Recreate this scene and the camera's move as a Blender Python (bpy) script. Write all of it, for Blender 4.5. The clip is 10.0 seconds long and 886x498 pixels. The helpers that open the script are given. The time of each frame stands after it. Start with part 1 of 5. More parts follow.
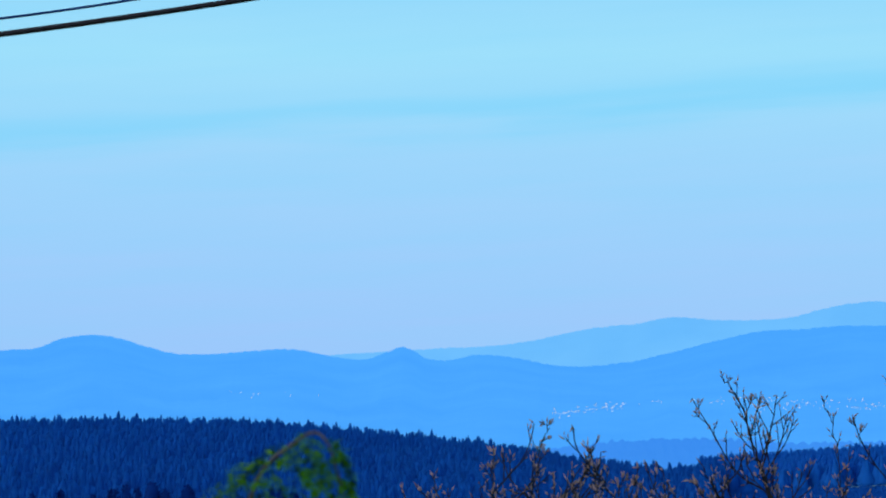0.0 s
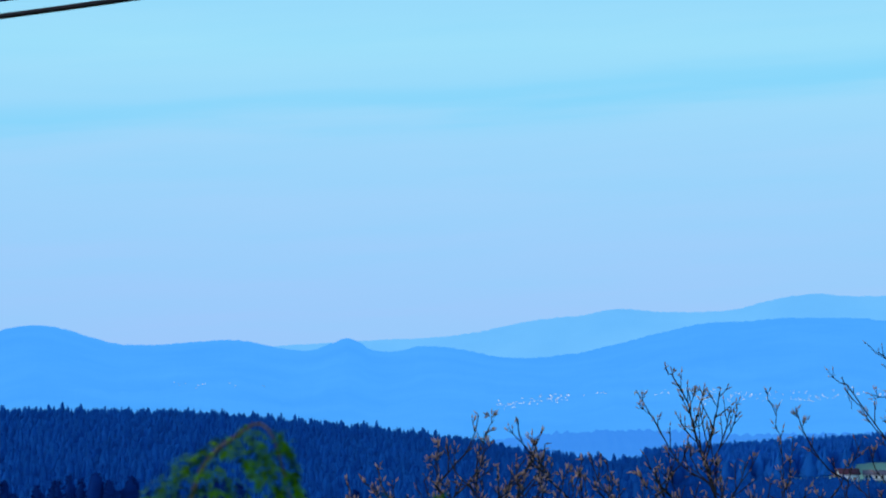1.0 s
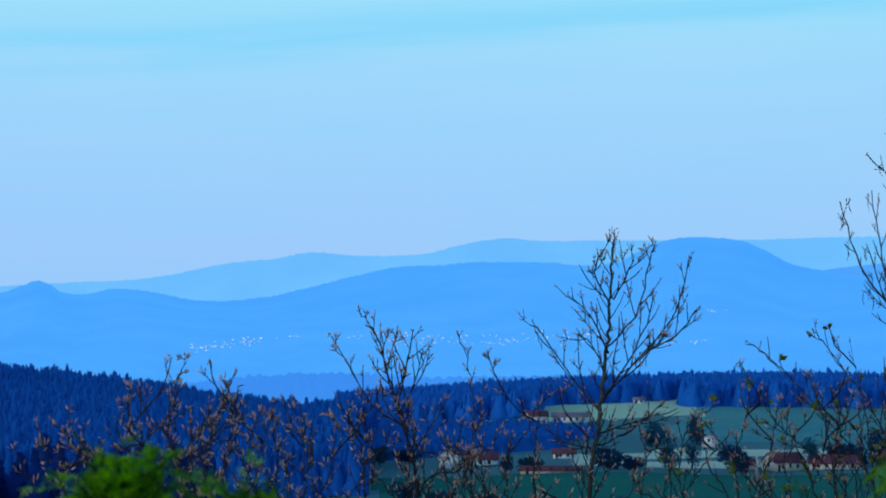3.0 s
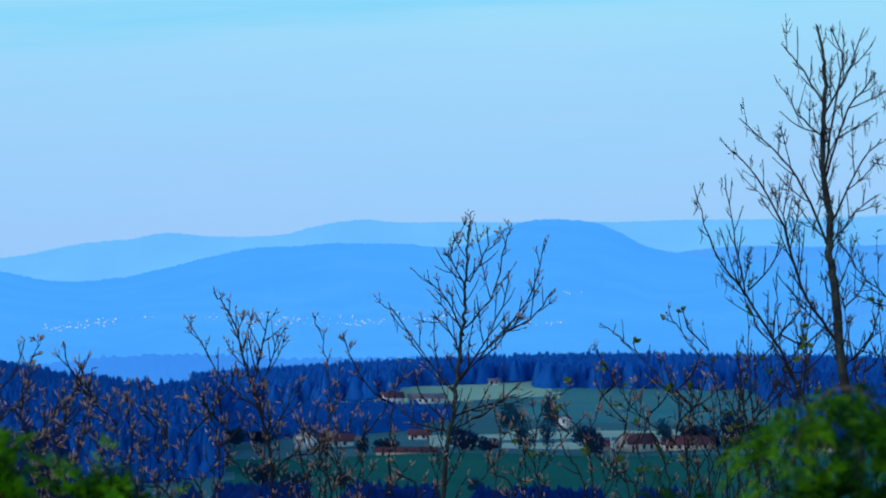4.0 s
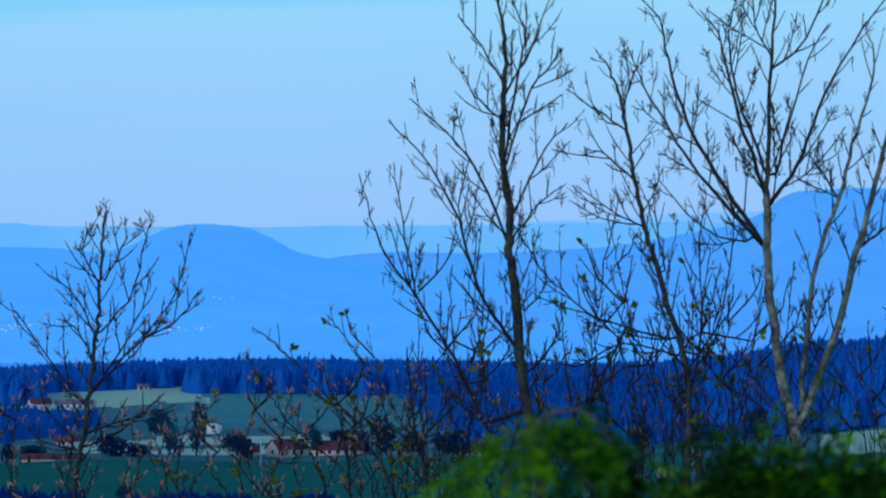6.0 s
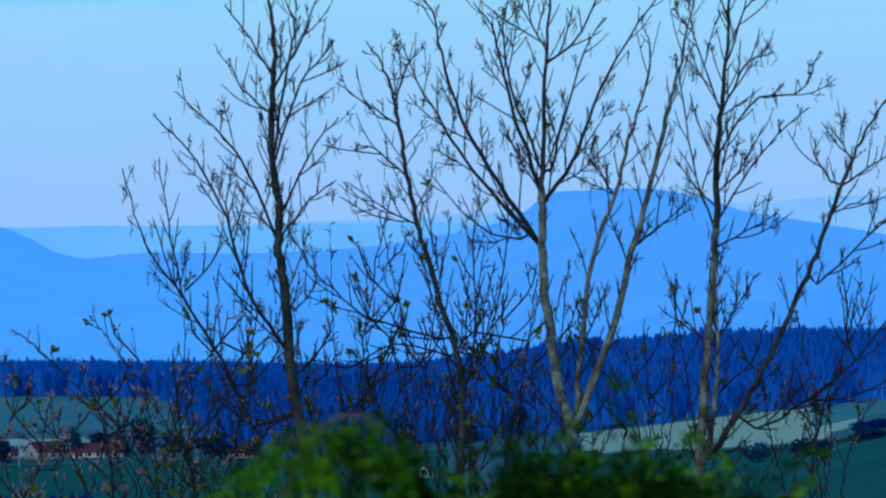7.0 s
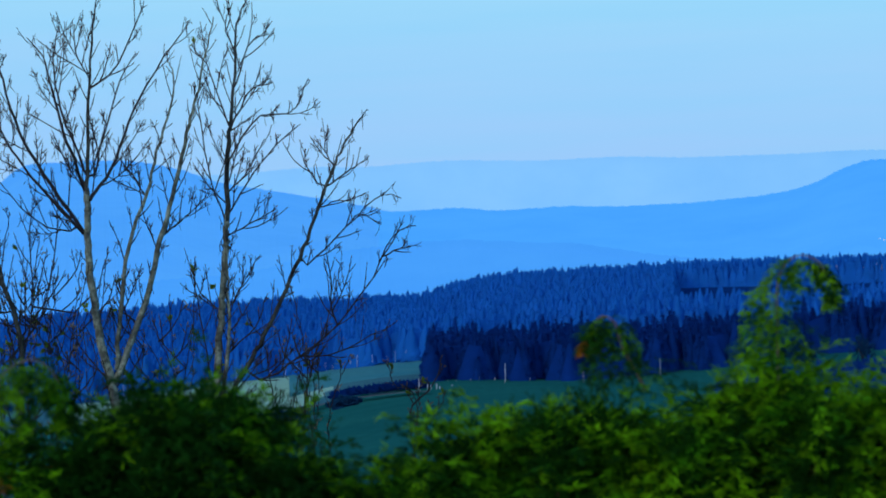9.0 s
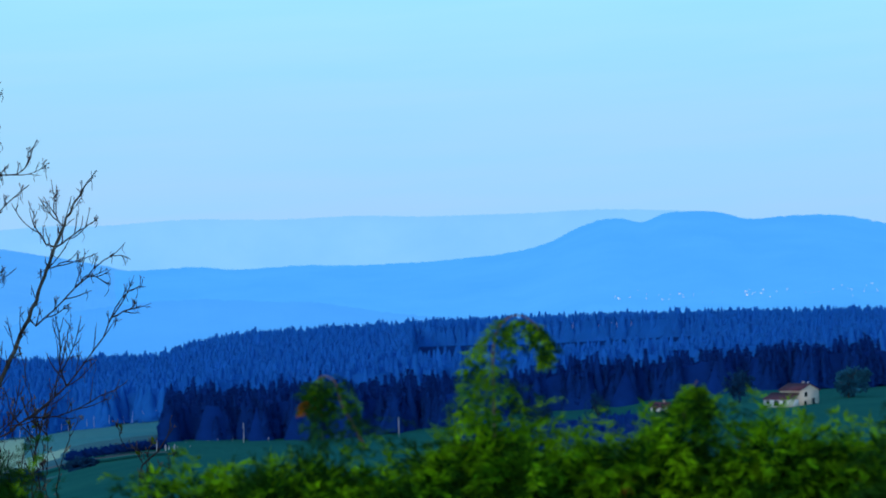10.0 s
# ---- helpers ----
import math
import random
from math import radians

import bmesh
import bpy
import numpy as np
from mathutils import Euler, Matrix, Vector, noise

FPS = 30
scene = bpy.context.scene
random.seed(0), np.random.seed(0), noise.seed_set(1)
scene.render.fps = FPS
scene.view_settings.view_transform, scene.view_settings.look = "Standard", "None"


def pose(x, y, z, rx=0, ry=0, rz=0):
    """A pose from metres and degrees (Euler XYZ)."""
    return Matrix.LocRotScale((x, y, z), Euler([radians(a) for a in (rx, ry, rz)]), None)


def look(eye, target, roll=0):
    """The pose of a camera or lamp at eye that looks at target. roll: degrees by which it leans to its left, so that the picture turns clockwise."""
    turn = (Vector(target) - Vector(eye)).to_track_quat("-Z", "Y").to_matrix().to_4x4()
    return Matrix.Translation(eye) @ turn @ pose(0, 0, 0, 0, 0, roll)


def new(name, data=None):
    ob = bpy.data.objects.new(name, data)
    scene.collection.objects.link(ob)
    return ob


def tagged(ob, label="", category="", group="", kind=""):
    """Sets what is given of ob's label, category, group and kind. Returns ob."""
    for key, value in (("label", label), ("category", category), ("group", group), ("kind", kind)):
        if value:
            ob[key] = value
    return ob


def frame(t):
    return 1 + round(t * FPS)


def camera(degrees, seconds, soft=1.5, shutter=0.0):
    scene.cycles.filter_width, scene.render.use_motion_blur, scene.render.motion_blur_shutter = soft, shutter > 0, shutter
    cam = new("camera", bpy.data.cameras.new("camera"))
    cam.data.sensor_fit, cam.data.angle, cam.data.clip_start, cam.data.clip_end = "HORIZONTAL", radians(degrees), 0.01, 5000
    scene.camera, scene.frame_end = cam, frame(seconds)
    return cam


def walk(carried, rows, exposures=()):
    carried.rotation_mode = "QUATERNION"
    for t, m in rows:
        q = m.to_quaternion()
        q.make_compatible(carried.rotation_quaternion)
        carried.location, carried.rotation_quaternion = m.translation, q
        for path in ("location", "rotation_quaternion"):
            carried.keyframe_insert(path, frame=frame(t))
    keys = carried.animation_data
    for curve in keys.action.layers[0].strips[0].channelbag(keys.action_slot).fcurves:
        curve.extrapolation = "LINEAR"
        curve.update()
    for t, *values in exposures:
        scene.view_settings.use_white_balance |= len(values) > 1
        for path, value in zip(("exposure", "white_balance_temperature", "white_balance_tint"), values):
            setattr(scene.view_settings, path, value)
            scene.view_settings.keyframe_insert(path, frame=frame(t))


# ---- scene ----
# ---------------------------------------------------------------- camera
EYE = 3.0            # height of the eye over the garden
cam = camera(20.0, 10.0, soft=1.4)
cam.data.dof.use_dof = True
cam.data.dof.focus_distance = 27.0
cam.data.dof.aperture_fstop = 4.8
# seconds, x, y, height over EYE, degrees to the right, up, lean
ROWS = [
    (0.0, 0.000, 0.000, -0.000, -0.000, 3.220, 0.073),
    (0.5, 0.006, -0.003, -0.001, 0.622, 3.266, -0.038),
    (1.0, 0.002, -0.001, 0.001, 1.253, 3.021, -0.030),
    (1.5, -0.000, -0.002, 0.000, 2.517, 2.623, -0.219),
    (2.0, 0.001, -0.002, 0.002, 4.183, 2.157, -0.355),
    (2.5, -0.001, 0.003, -0.005, 6.267, 1.914, -0.398),
    (3.8, -0.000, -0.001, -0.000, 10.906, 1.399, -0.029),
    (4.0, 0.000, -0.003, 0.002, 11.519, 1.320, -0.236),
    (4.5, 0.003, 0.009, 0.002, 13.499, 1.344, -0.065),
    (5.0, -0.004, -0.003, 0.003, 15.542, 1.314, 0.164),
    (5.2, -0.004, 0.000, 0.001, 16.353, 1.297, 0.260),
    (6.3, 0.527, 2.003, -0.015, 20.865, 1.472, -0.465),
    (6.5, 0.527, 2.003, -0.015, 21.941, 1.407, -0.349),
    (7.0, 0.527, 2.003, -0.015, 24.900, 1.516, -0.169),
    (7.5, 0.527, 2.003, -0.015, 27.677, 1.486, 0.253),
    (8.0, 0.527, 2.003, -0.015, 30.628, 1.464, 0.609),
    (8.5, -0.205, 0.808, -0.000, 32.825, 1.079, 0.966),
    (9.0, -1.353, -0.683, 0.009, 36.777, 0.830, 0.580),
    (9.5, -1.415, -0.857, 0.013, 41.739, 0.930, 0.795),
    (10.0, -1.415, -0.857, 0.013, 42.727, 2.105, 0.832),
]
walk(cam, [(t, pose(x, y, EYE + z, 90 + up, lean, -right)) for t, x, y, z, right, up, lean in ROWS],
     [(0.0, 0.0, 6500, 10), (5.2, 0.0, 6500, 10), (6.3, -0.13, 6030, 17), (8.3, -0.13, 6030, 17), (9.2, 0.0, 6450, 11), (10.0, 0.09, 6500, 11)])

# ---------------------------------------------------------------- sky and sun
world = bpy.data.worlds.new("dusk_sky")
scene.world = world
world.use_nodes = True
wt = world.node_tree
wt.nodes.clear()


def wnode(kind, **values):
    n = wt.nodes.new(kind)
    for k, v in values.items():
        n.inputs[k].default_value = v
    return n


def wmath(op, a, b=None):
    n = wt.nodes.new("ShaderNodeMath")
    n.operation = op
    for i, v in enumerate((a, b)):
        if v is None:
            continue
        if isinstance(v, (int, float)):
            n.inputs[i].default_value = v
        else:
            wt.links.new(v, n.inputs[i])
    return n.outputs[0]


sky = wt.nodes.new("ShaderNodeTexSky")
sky.sky_type = "NISHITA"
sky.sun_disc = False
sky.sun_elevation = radians(9)
sky.sun_rotation = radians(247)
sky.air_density, sky.dust_density, sky.ozone_density = 1.0, 1.5, 3.0
geo = wt.nodes.new("ShaderNodeTexCoord")
sep = wt.nodes.new("ShaderNodeSeparateXYZ")
wt.links.new(geo.outputs["Generated"], sep.inputs[0])
height = sep.outputs["Z"]
ramp = wt.nodes.new("ShaderNodeValToRGB")
ramp.color_ramp.elements[0].position, ramp.color_ramp.elements[0].color = 0.0, (0.34, 0.58, 1.0, 1)
ramp.color_ramp.elements[1].position, ramp.color_ramp.elements[1].color = 1.0, (0.30, 0.70, 1.0, 1)
for p, c in ((0.18, (0.35, 0.61, 1.0, 1)), (0.55, (0.36, 0.69, 1.0, 1)), (0.8, (0.36, 0.77, 1.0, 1))):
    e = ramp.color_ramp.elements.new(p)
    e.color = c
wt.links.new(wmath("MULTIPLY", height, 6.0), ramp.inputs[0])
# thin veil of cirrus with one long gap that rises gently to the east
angle = wmath("ARCTAN2", sep.outputs["X"], sep.outputs["Y"])
comb = wt.nodes.new("ShaderNodeCombineXYZ")
wt.links.new(wmath("MULTIPLY", angle, 5.0), comb.inputs[0])
wt.links.new(wmath("ADD", wmath("MULTIPLY", height, 60.0), wmath("MULTIPLY", angle, -3.0)), comb.inputs[1])
veil = wt.nodes.new("ShaderNodeTexNoise")
veil.inputs["Scale"].default_value = 1.3
veil.inputs["Detail"].default_value = 4.0
wt.links.new(comb.outputs[0], veil.inputs["Vector"])
off = wmath("SUBTRACT", height, wmath("ADD", 0.1108, wmath("MULTIPLY", angle, 0.062)))
off = wmath("ADD", off, wmath("MULTIPLY", wmath("SUBTRACT", veil.outputs[0], 0.5), 0.022))
gap = wmath("EXPONENT", wmath("MULTIPLY", wmath("POWER", wmath("ABSOLUTE", wmath("DIVIDE", off, 0.0068)), 2.0), -1.0))
vr = wt.nodes.new("ShaderNodeMapRange")
vr.inputs[1].default_value, vr.inputs[2].default_value = 0.35, 0.75
vr.inputs[3].default_value, vr.inputs[4].default_value = 0.0, 0.22
wt.links.new(veil.outputs[0], vr.inputs[0])
veiled = wt.nodes.new("ShaderNodeMix")
veiled.data_type = "RGBA"
veiled.inputs["B"].default_value = (0.205, 0.68, 1.0, 1)
wt.links.new(wmath("ADD", vr.outputs[0], wmath("MULTIPLY", gap, 0.52)), veiled.inputs["Factor"])
wt.links.new(ramp.outputs[0], veiled.inputs["A"])
low = wt.nodes.new("ShaderNodeBackground")
low.inputs["Strength"].default_value = 0.97
wt.links.new(veiled.outputs["Result"], low.inputs["Color"])
high = wt.nodes.new("ShaderNodeBackground")
high.inputs["Strength"].default_value = 0.26
wt.links.new(sky.outputs[0], high.inputs["Color"])
blend = wt.nodes.new("ShaderNodeMapRange")
blend.inputs[1].default_value, blend.inputs[2].default_value = 0.17, 0.5
wt.links.new(height, blend.inputs[0])
both = wt.nodes.new("ShaderNodeMixShader")
wt.links.new(blend.outputs[0], both.inputs[0])
wt.links.new(low.outputs[0], both.inputs[1])
wt.links.new(high.outputs[0], both.inputs[2])
out = wt.nodes.new("ShaderNodeOutputWorld")
wt.links.new(both.outputs[0], out.inputs["Surface"])

lamp = bpy.data.lights.new("sun", "SUN")
lamp.energy, lamp.angle, lamp.color = 0.55, radians(8), (1.0, 0.85, 0.70)
sun = new("sun", lamp)
sun.matrix_world = look((0, 0, 50), (60, 26, 34))   # low, from the left and slightly behind

# ---------------------------------------------------------------- materials


def material(name, base, vary=0.3, scale=4.0, rough=0.8, spec=0.3, bump=0.0, second=None, island=0.0, fine=None, through_light=0.0):
    """A surface with two scales of noise between base and second, and an optional change from piece to piece."""
    m = bpy.data.materials.new(name)
    m.use_nodes = True
    nt = m.node_tree
    b = nt.nodes["Principled BSDF"]
    b.inputs["Roughness"].default_value = rough
    b.inputs["Specular IOR Level"].default_value = spec
    tc = nt.nodes.new("ShaderNodeNewGeometry")
    n1 = nt.nodes.new("ShaderNodeTexNoise")
    n1.inputs["Scale"].default_value, n1.inputs["Detail"].default_value = scale, 4.0
    n2 = nt.nodes.new("ShaderNodeTexNoise")
    n2.inputs["Scale"].default_value, n2.inputs["Detail"].default_value = fine or scale * 7.3, 3.0
    for n in (n1, n2):
        nt.links.new(tc.outputs["Position"], n.inputs["Vector"])
    mix = nt.nodes.new("ShaderNodeMix")
    mix.data_type = "RGBA"
    second = second or [c * (1 - vary) for c in base]
    mix.inputs["A"].default_value = (*base, 1)
    mix.inputs["B"].default_value = (*second, 1)
    mr = nt.nodes.new("ShaderNodeMapRange")
    mr.inputs[1].default_value, mr.inputs[2].default_value = 0.3, 0.7
    nt.links.new(n1.outputs[0], mr.inputs[0])
    nt.links.new(mr.outputs[0], mix.inputs["Factor"])
    hsv = nt.nodes.new("ShaderNodeHueSaturation")
    nt.links.new(mix.outputs["Result"], hsv.inputs["Color"])
    val = nt.nodes.new("ShaderNodeMapRange")
    val.inputs[1].default_value, val.inputs[2].default_value = 0.25, 0.75
    val.inputs[3].default_value, val.inputs[4].default_value = 1 - vary, 1 + vary
    nt.links.new(n2.outputs[0], val.inputs[0])
    value = val.outputs[0]
    if island:
        g = nt.nodes.new("ShaderNodeNewGeometry")
        r = nt.nodes.new("ShaderNodeMapRange")
        r.inputs[3].default_value, r.inputs[4].default_value = 1 - island, 1 + island
        nt.links.new(g.outputs["Random Per Island"], r.inputs[0])
        mul = nt.nodes.new("ShaderNodeMath")
        mul.operation = "MULTIPLY"
        nt.links.new(value, mul.inputs[0])
        nt.links.new(r.outputs[0], mul.inputs[1])
        value = mul.outputs[0]
    nt.links.new(value, hsv.inputs["Value"])
    nt.links.new(hsv.outputs[0], b.inputs["Base Color"])
    if through_light:
        tr = nt.nodes.new("ShaderNodeBsdfTranslucent")
        nt.links.new(hsv.outputs[0], tr.inputs["Color"])
        ms = nt.nodes.new("ShaderNodeMixShader")
        ms.inputs[0].default_value = through_light
        o = nt.nodes["Material Output"]
        nt.links.new(b.outputs[0], ms.inputs[1])
        nt.links.new(tr.outputs[0], ms.inputs[2])
        nt.links.new(ms.outputs[0], o.inputs["Surface"])
    if bump:
        bp = nt.nodes.new("ShaderNodeBump")
        bp.inputs["Strength"].default_value = bump
        bp.inputs["Distance"].default_value = 0.02
        nt.links.new(n2.outputs[0], bp.inputs["Height"])
        nt.links.new(bp.outputs[0], b.inputs["Normal"])
    return m


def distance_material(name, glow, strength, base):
    """The far backdrop: the air before the hills is put in as glow."""
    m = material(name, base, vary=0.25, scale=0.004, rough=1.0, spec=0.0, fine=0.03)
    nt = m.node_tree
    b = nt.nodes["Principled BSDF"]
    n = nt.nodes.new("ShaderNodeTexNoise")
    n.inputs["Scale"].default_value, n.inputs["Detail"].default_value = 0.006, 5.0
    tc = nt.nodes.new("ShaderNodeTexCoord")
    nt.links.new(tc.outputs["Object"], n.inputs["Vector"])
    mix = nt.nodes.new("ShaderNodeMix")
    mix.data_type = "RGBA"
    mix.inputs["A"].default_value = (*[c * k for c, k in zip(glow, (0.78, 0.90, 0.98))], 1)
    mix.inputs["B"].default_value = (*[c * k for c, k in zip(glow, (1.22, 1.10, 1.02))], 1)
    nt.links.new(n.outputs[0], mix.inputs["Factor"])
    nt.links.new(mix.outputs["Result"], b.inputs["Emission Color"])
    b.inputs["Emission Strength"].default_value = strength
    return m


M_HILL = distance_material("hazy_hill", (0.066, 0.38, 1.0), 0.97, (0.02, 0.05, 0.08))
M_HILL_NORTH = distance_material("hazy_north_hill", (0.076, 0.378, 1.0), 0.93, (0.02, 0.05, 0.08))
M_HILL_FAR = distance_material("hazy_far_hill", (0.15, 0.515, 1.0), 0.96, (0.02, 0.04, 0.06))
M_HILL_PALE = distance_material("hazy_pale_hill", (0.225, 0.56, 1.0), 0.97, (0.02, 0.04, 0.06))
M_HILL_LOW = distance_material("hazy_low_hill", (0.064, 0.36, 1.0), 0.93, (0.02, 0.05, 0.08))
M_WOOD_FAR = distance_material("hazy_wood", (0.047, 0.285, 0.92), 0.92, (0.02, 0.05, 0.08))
M_GRASS = material("meadow_grass", (0.035, 0.17, 0.21), 0.2, 0.02, 0.9, 0.1, second=(0.05, 0.20, 0.23), fine=0.5)
M_TEAL = material("young_crop", (0.065, 0.29, 0.33), 0.15, 0.02, 1.0, 0.0, second=(0.10, 0.32, 0.32), fine=0.5)
M_GREEN = material("green_crop", (0.016, 0.150, 0.130), 0.2, 0.02, 1.0, 0.0, second=(0.022, 0.175, 0.145), fine=0.6)
M_PALE = material("pale_meadow", (0.36, 0.60, 0.46), 0.12, 0.03, 0.9, 0.1, second=(0.40, 0.62, 0.40), fine=0.6)
M_STRAW = material("bleached_field", (0.44, 0.62, 0.50), 0.12, 0.03, 0.9, 0.1, fine=0.5)
M_FLOOR = material("forest_floor", (0.008, 0.06, 0.25), 0.3, 0.05, 1.0, 0.0, fine=0.4)
M_LAWN = material("garden_grass", (0.05, 0.11, 0.02), 0.35, 0.8, 0.9, 0.2, fine=20)
# Blue haze of the air is put into these spruce base colours.
M_SPRUCE_HAZE = material("hazy_spruce_hillside", (0.008, 0.10, 0.41), 0.12, 0.02, 0.9, 0.0, island=0.06, second=(0.010, 0.118, 0.45), fine=0.12)
M_SPRUCE_FAR_HAZE = material("hazy_spruce_belt", (0.011, 0.132, 0.51), 0.12, 0.02, 0.9, 0.0, island=0.06, second=(0.014, 0.150, 0.55), fine=0.12)
M_SPRUCE_DARK = material("hazy_dark_spruce", (0.004, 0.040, 0.225), 0.15, 0.05, 0.9, 0.03, island=0.06, fine=0.3)
M_BROAD = material("broadleaf_crown", (0.012, 0.085, 0.22), 0.25, 0.1, 0.9, 0.1, island=0.3, fine=1.0)
M_BROAD_TEAL = material("broadleaf_crown_teal", (0.020, 0.155, 0.27), 0.25, 0.1, 0.9, 0.1, island=0.3, fine=1.0)
M_BARK = material("grey_bark", (0.10, 0.11, 0.10), 0.5, 9.0, 0.9, 0.1, 0.6, second=(0.022, 0.022, 0.024), fine=60)
M_BARK_PALE = material("lichen_grey_bark", (0.32, 0.36, 0.29), 0.6, 10.0, 0.9, 0.1, 0.8, second=(0.045, 0.043, 0.042), fine=38)
M_TWIG = material("brown_twig", (0.034, 0.028, 0.034), 0.4, 12.0, 0.8, 0.3, 0.3, fine=90)
M_BUD = material("red_bud", (0.44, 0.23, 0.17), 0.3, 20, 0.6, 0.3, island=0.6, second=(0.58, 0.36, 0.28))
M_BUD_TAN = material("tan_bud", (0.28, 0.23, 0.12), 0.3, 20, 0.6, 0.3, island=0.6, second=(0.16, 0.11, 0.07))
M_BUD_DARK = material("dark_bud", (0.07, 0.05, 0.04), 0.3, 20, 0.6, 0.3, island=0.6, second=(0.12, 0.08, 0.05))
M_CATKIN = material("brown_catkin", (0.05, 0.04, 0.035), 0.3, 20, 0.8, 0.2, island=0.4)
M_SHOOT = material("green_shoot", (0.16, 0.25, 0.02), 0.3, 20, 0.6, 0.3, island=0.4, through_light=0.3)
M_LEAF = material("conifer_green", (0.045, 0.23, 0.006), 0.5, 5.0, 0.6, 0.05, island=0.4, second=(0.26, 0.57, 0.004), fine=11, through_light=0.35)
# Shaded copy of the conifer green, for the inside and the low boughs.
M_LEAF_SHADE = material("conifer_shade_green", (0.022, 0.105, 0.008), 0.4, 4.0, 0.65, 0.05, island=0.4, second=(0.008, 0.05, 0.006), fine=9, through_light=0.2)
M_LEAF_BROWN = material("withered_sprig", (0.32, 0.11, 0.01), 0.4, 8.0, 0.7, 0.05, island=0.5, second=(0.16, 0.09, 0.02), through_light=0.2)
M_STEM = material("conifer_stem", (0.24, 0.17, 0.13), 0.35, 10, 0.85, 0.2, 0.4, fine=70)
M_CABLE = material("cable_sheath", (0.05, 0.022, 0.022), 0.25, 5, 0.55, 0.4)
M_CABLE_BLUE = material("blue_cable_sheath", (0.02, 0.07, 0.26), 0.25, 5, 0.55, 0.4)
M_PLASTER = material("cream_plaster", (0.76, 0.66, 0.56), 0.08, 0.6, 0.9, 0.2, fine=6)
M_WHITE = material("white_plaster", (0.86, 0.88, 0.90), 0.06, 0.6, 0.9, 0.2, fine=6)
M_ROOF = material("red_tiles", (0.15, 0.06, 0.09), 0.25, 0.8, 0.85, 0.2, fine=5)
M_SLATE = material("grey_slates", (0.22, 0.20, 0.27), 0.25, 0.8, 0.85, 0.2, fine=5)
M_GLASS = material("dark_window", (0.02, 0.025, 0.03), 0.1, 3, 0.1, 0.5)
M_CONCRETE = material("grey_concrete", (0.46, 0.40, 0.36), 0.2, 5, 0.9, 0.2, 0.4, second=(0.31, 0.26, 0.24), fine=50)
M_CAP = material("weathered_cap", (0.05, 0.07, 0.06), 0.3, 6, 0.7, 0.3, 0.3, fine=40)
M_ROAD = material("lane_asphalt", (0.10, 0.12, 0.13), 0.2, 0.2, 0.9, 0.2)
M_POLE = material("pale_pole", (0.66, 0.72, 0.82), 0.15, 2, 0.8, 0.2)

# ---------------------------------------------------------------- mesh helpers


def spot(az, r, z=0.0):
    """A place az degrees to the right of north, r metres from the eye's foot."""
    return Vector((r * math.sin(radians(az)), r * math.cos(radians(az)), z))


def curve_through(xs, ys):
    """A smooth function through a few control values."""
    xs, ys = np.array(xs, float), np.array(ys, float)
    d = np.gradient(ys, xs) * 0.85

    def f(x):
        x = np.clip(x, xs[0], xs[-1])
        i = np.clip(np.searchsorted(xs, x) - 1, 0, len(xs) - 2)
        h = xs[i + 1] - xs[i]
        t = (x - xs[i]) / h
        return ((2 * t ** 3 - 3 * t ** 2 + 1) * ys[i] + (t ** 3 - 2 * t ** 2 + t) * h * d[i]
                + (3 * t ** 2 - 2 * t ** 3) * ys[i + 1] + (t ** 3 - t ** 2) * h * d[i + 1])
    return f


def mesh_from(name, verts, faces, materials, smooth=False, index=None):
    me = bpy.data.meshes.new(name)
    verts, faces = np.asarray(verts, np.float32), np.asarray(faces, np.int32)
    k = faces.shape[1]
    me.vertices.add(len(verts))
    me.vertices.foreach_set("co", verts.ravel())
    me.loops.add(faces.size)
    me.loops.foreach_set("vertex_index", faces.ravel())
    me.polygons.add(len(faces))
    me.polygons.foreach_set("loop_start", np.arange(0, faces.size, k, dtype=np.int32))
    me.polygons.foreach_set("loop_total", np.full(len(faces), k, np.int32))
    for m in materials:
        me.materials.append(m)
    if index is not None:
        me.polygons.foreach_set("material_index", np.asarray(index, np.int32))
    me.update(calc_edges=True)
    me.validate()
    if smooth is not False:
        me.polygons.foreach_set("use_smooth", np.ones(len(me.polygons), bool) & smooth)
    return me


def hang(ob, parent):
    ob.parent = parent
    return ob


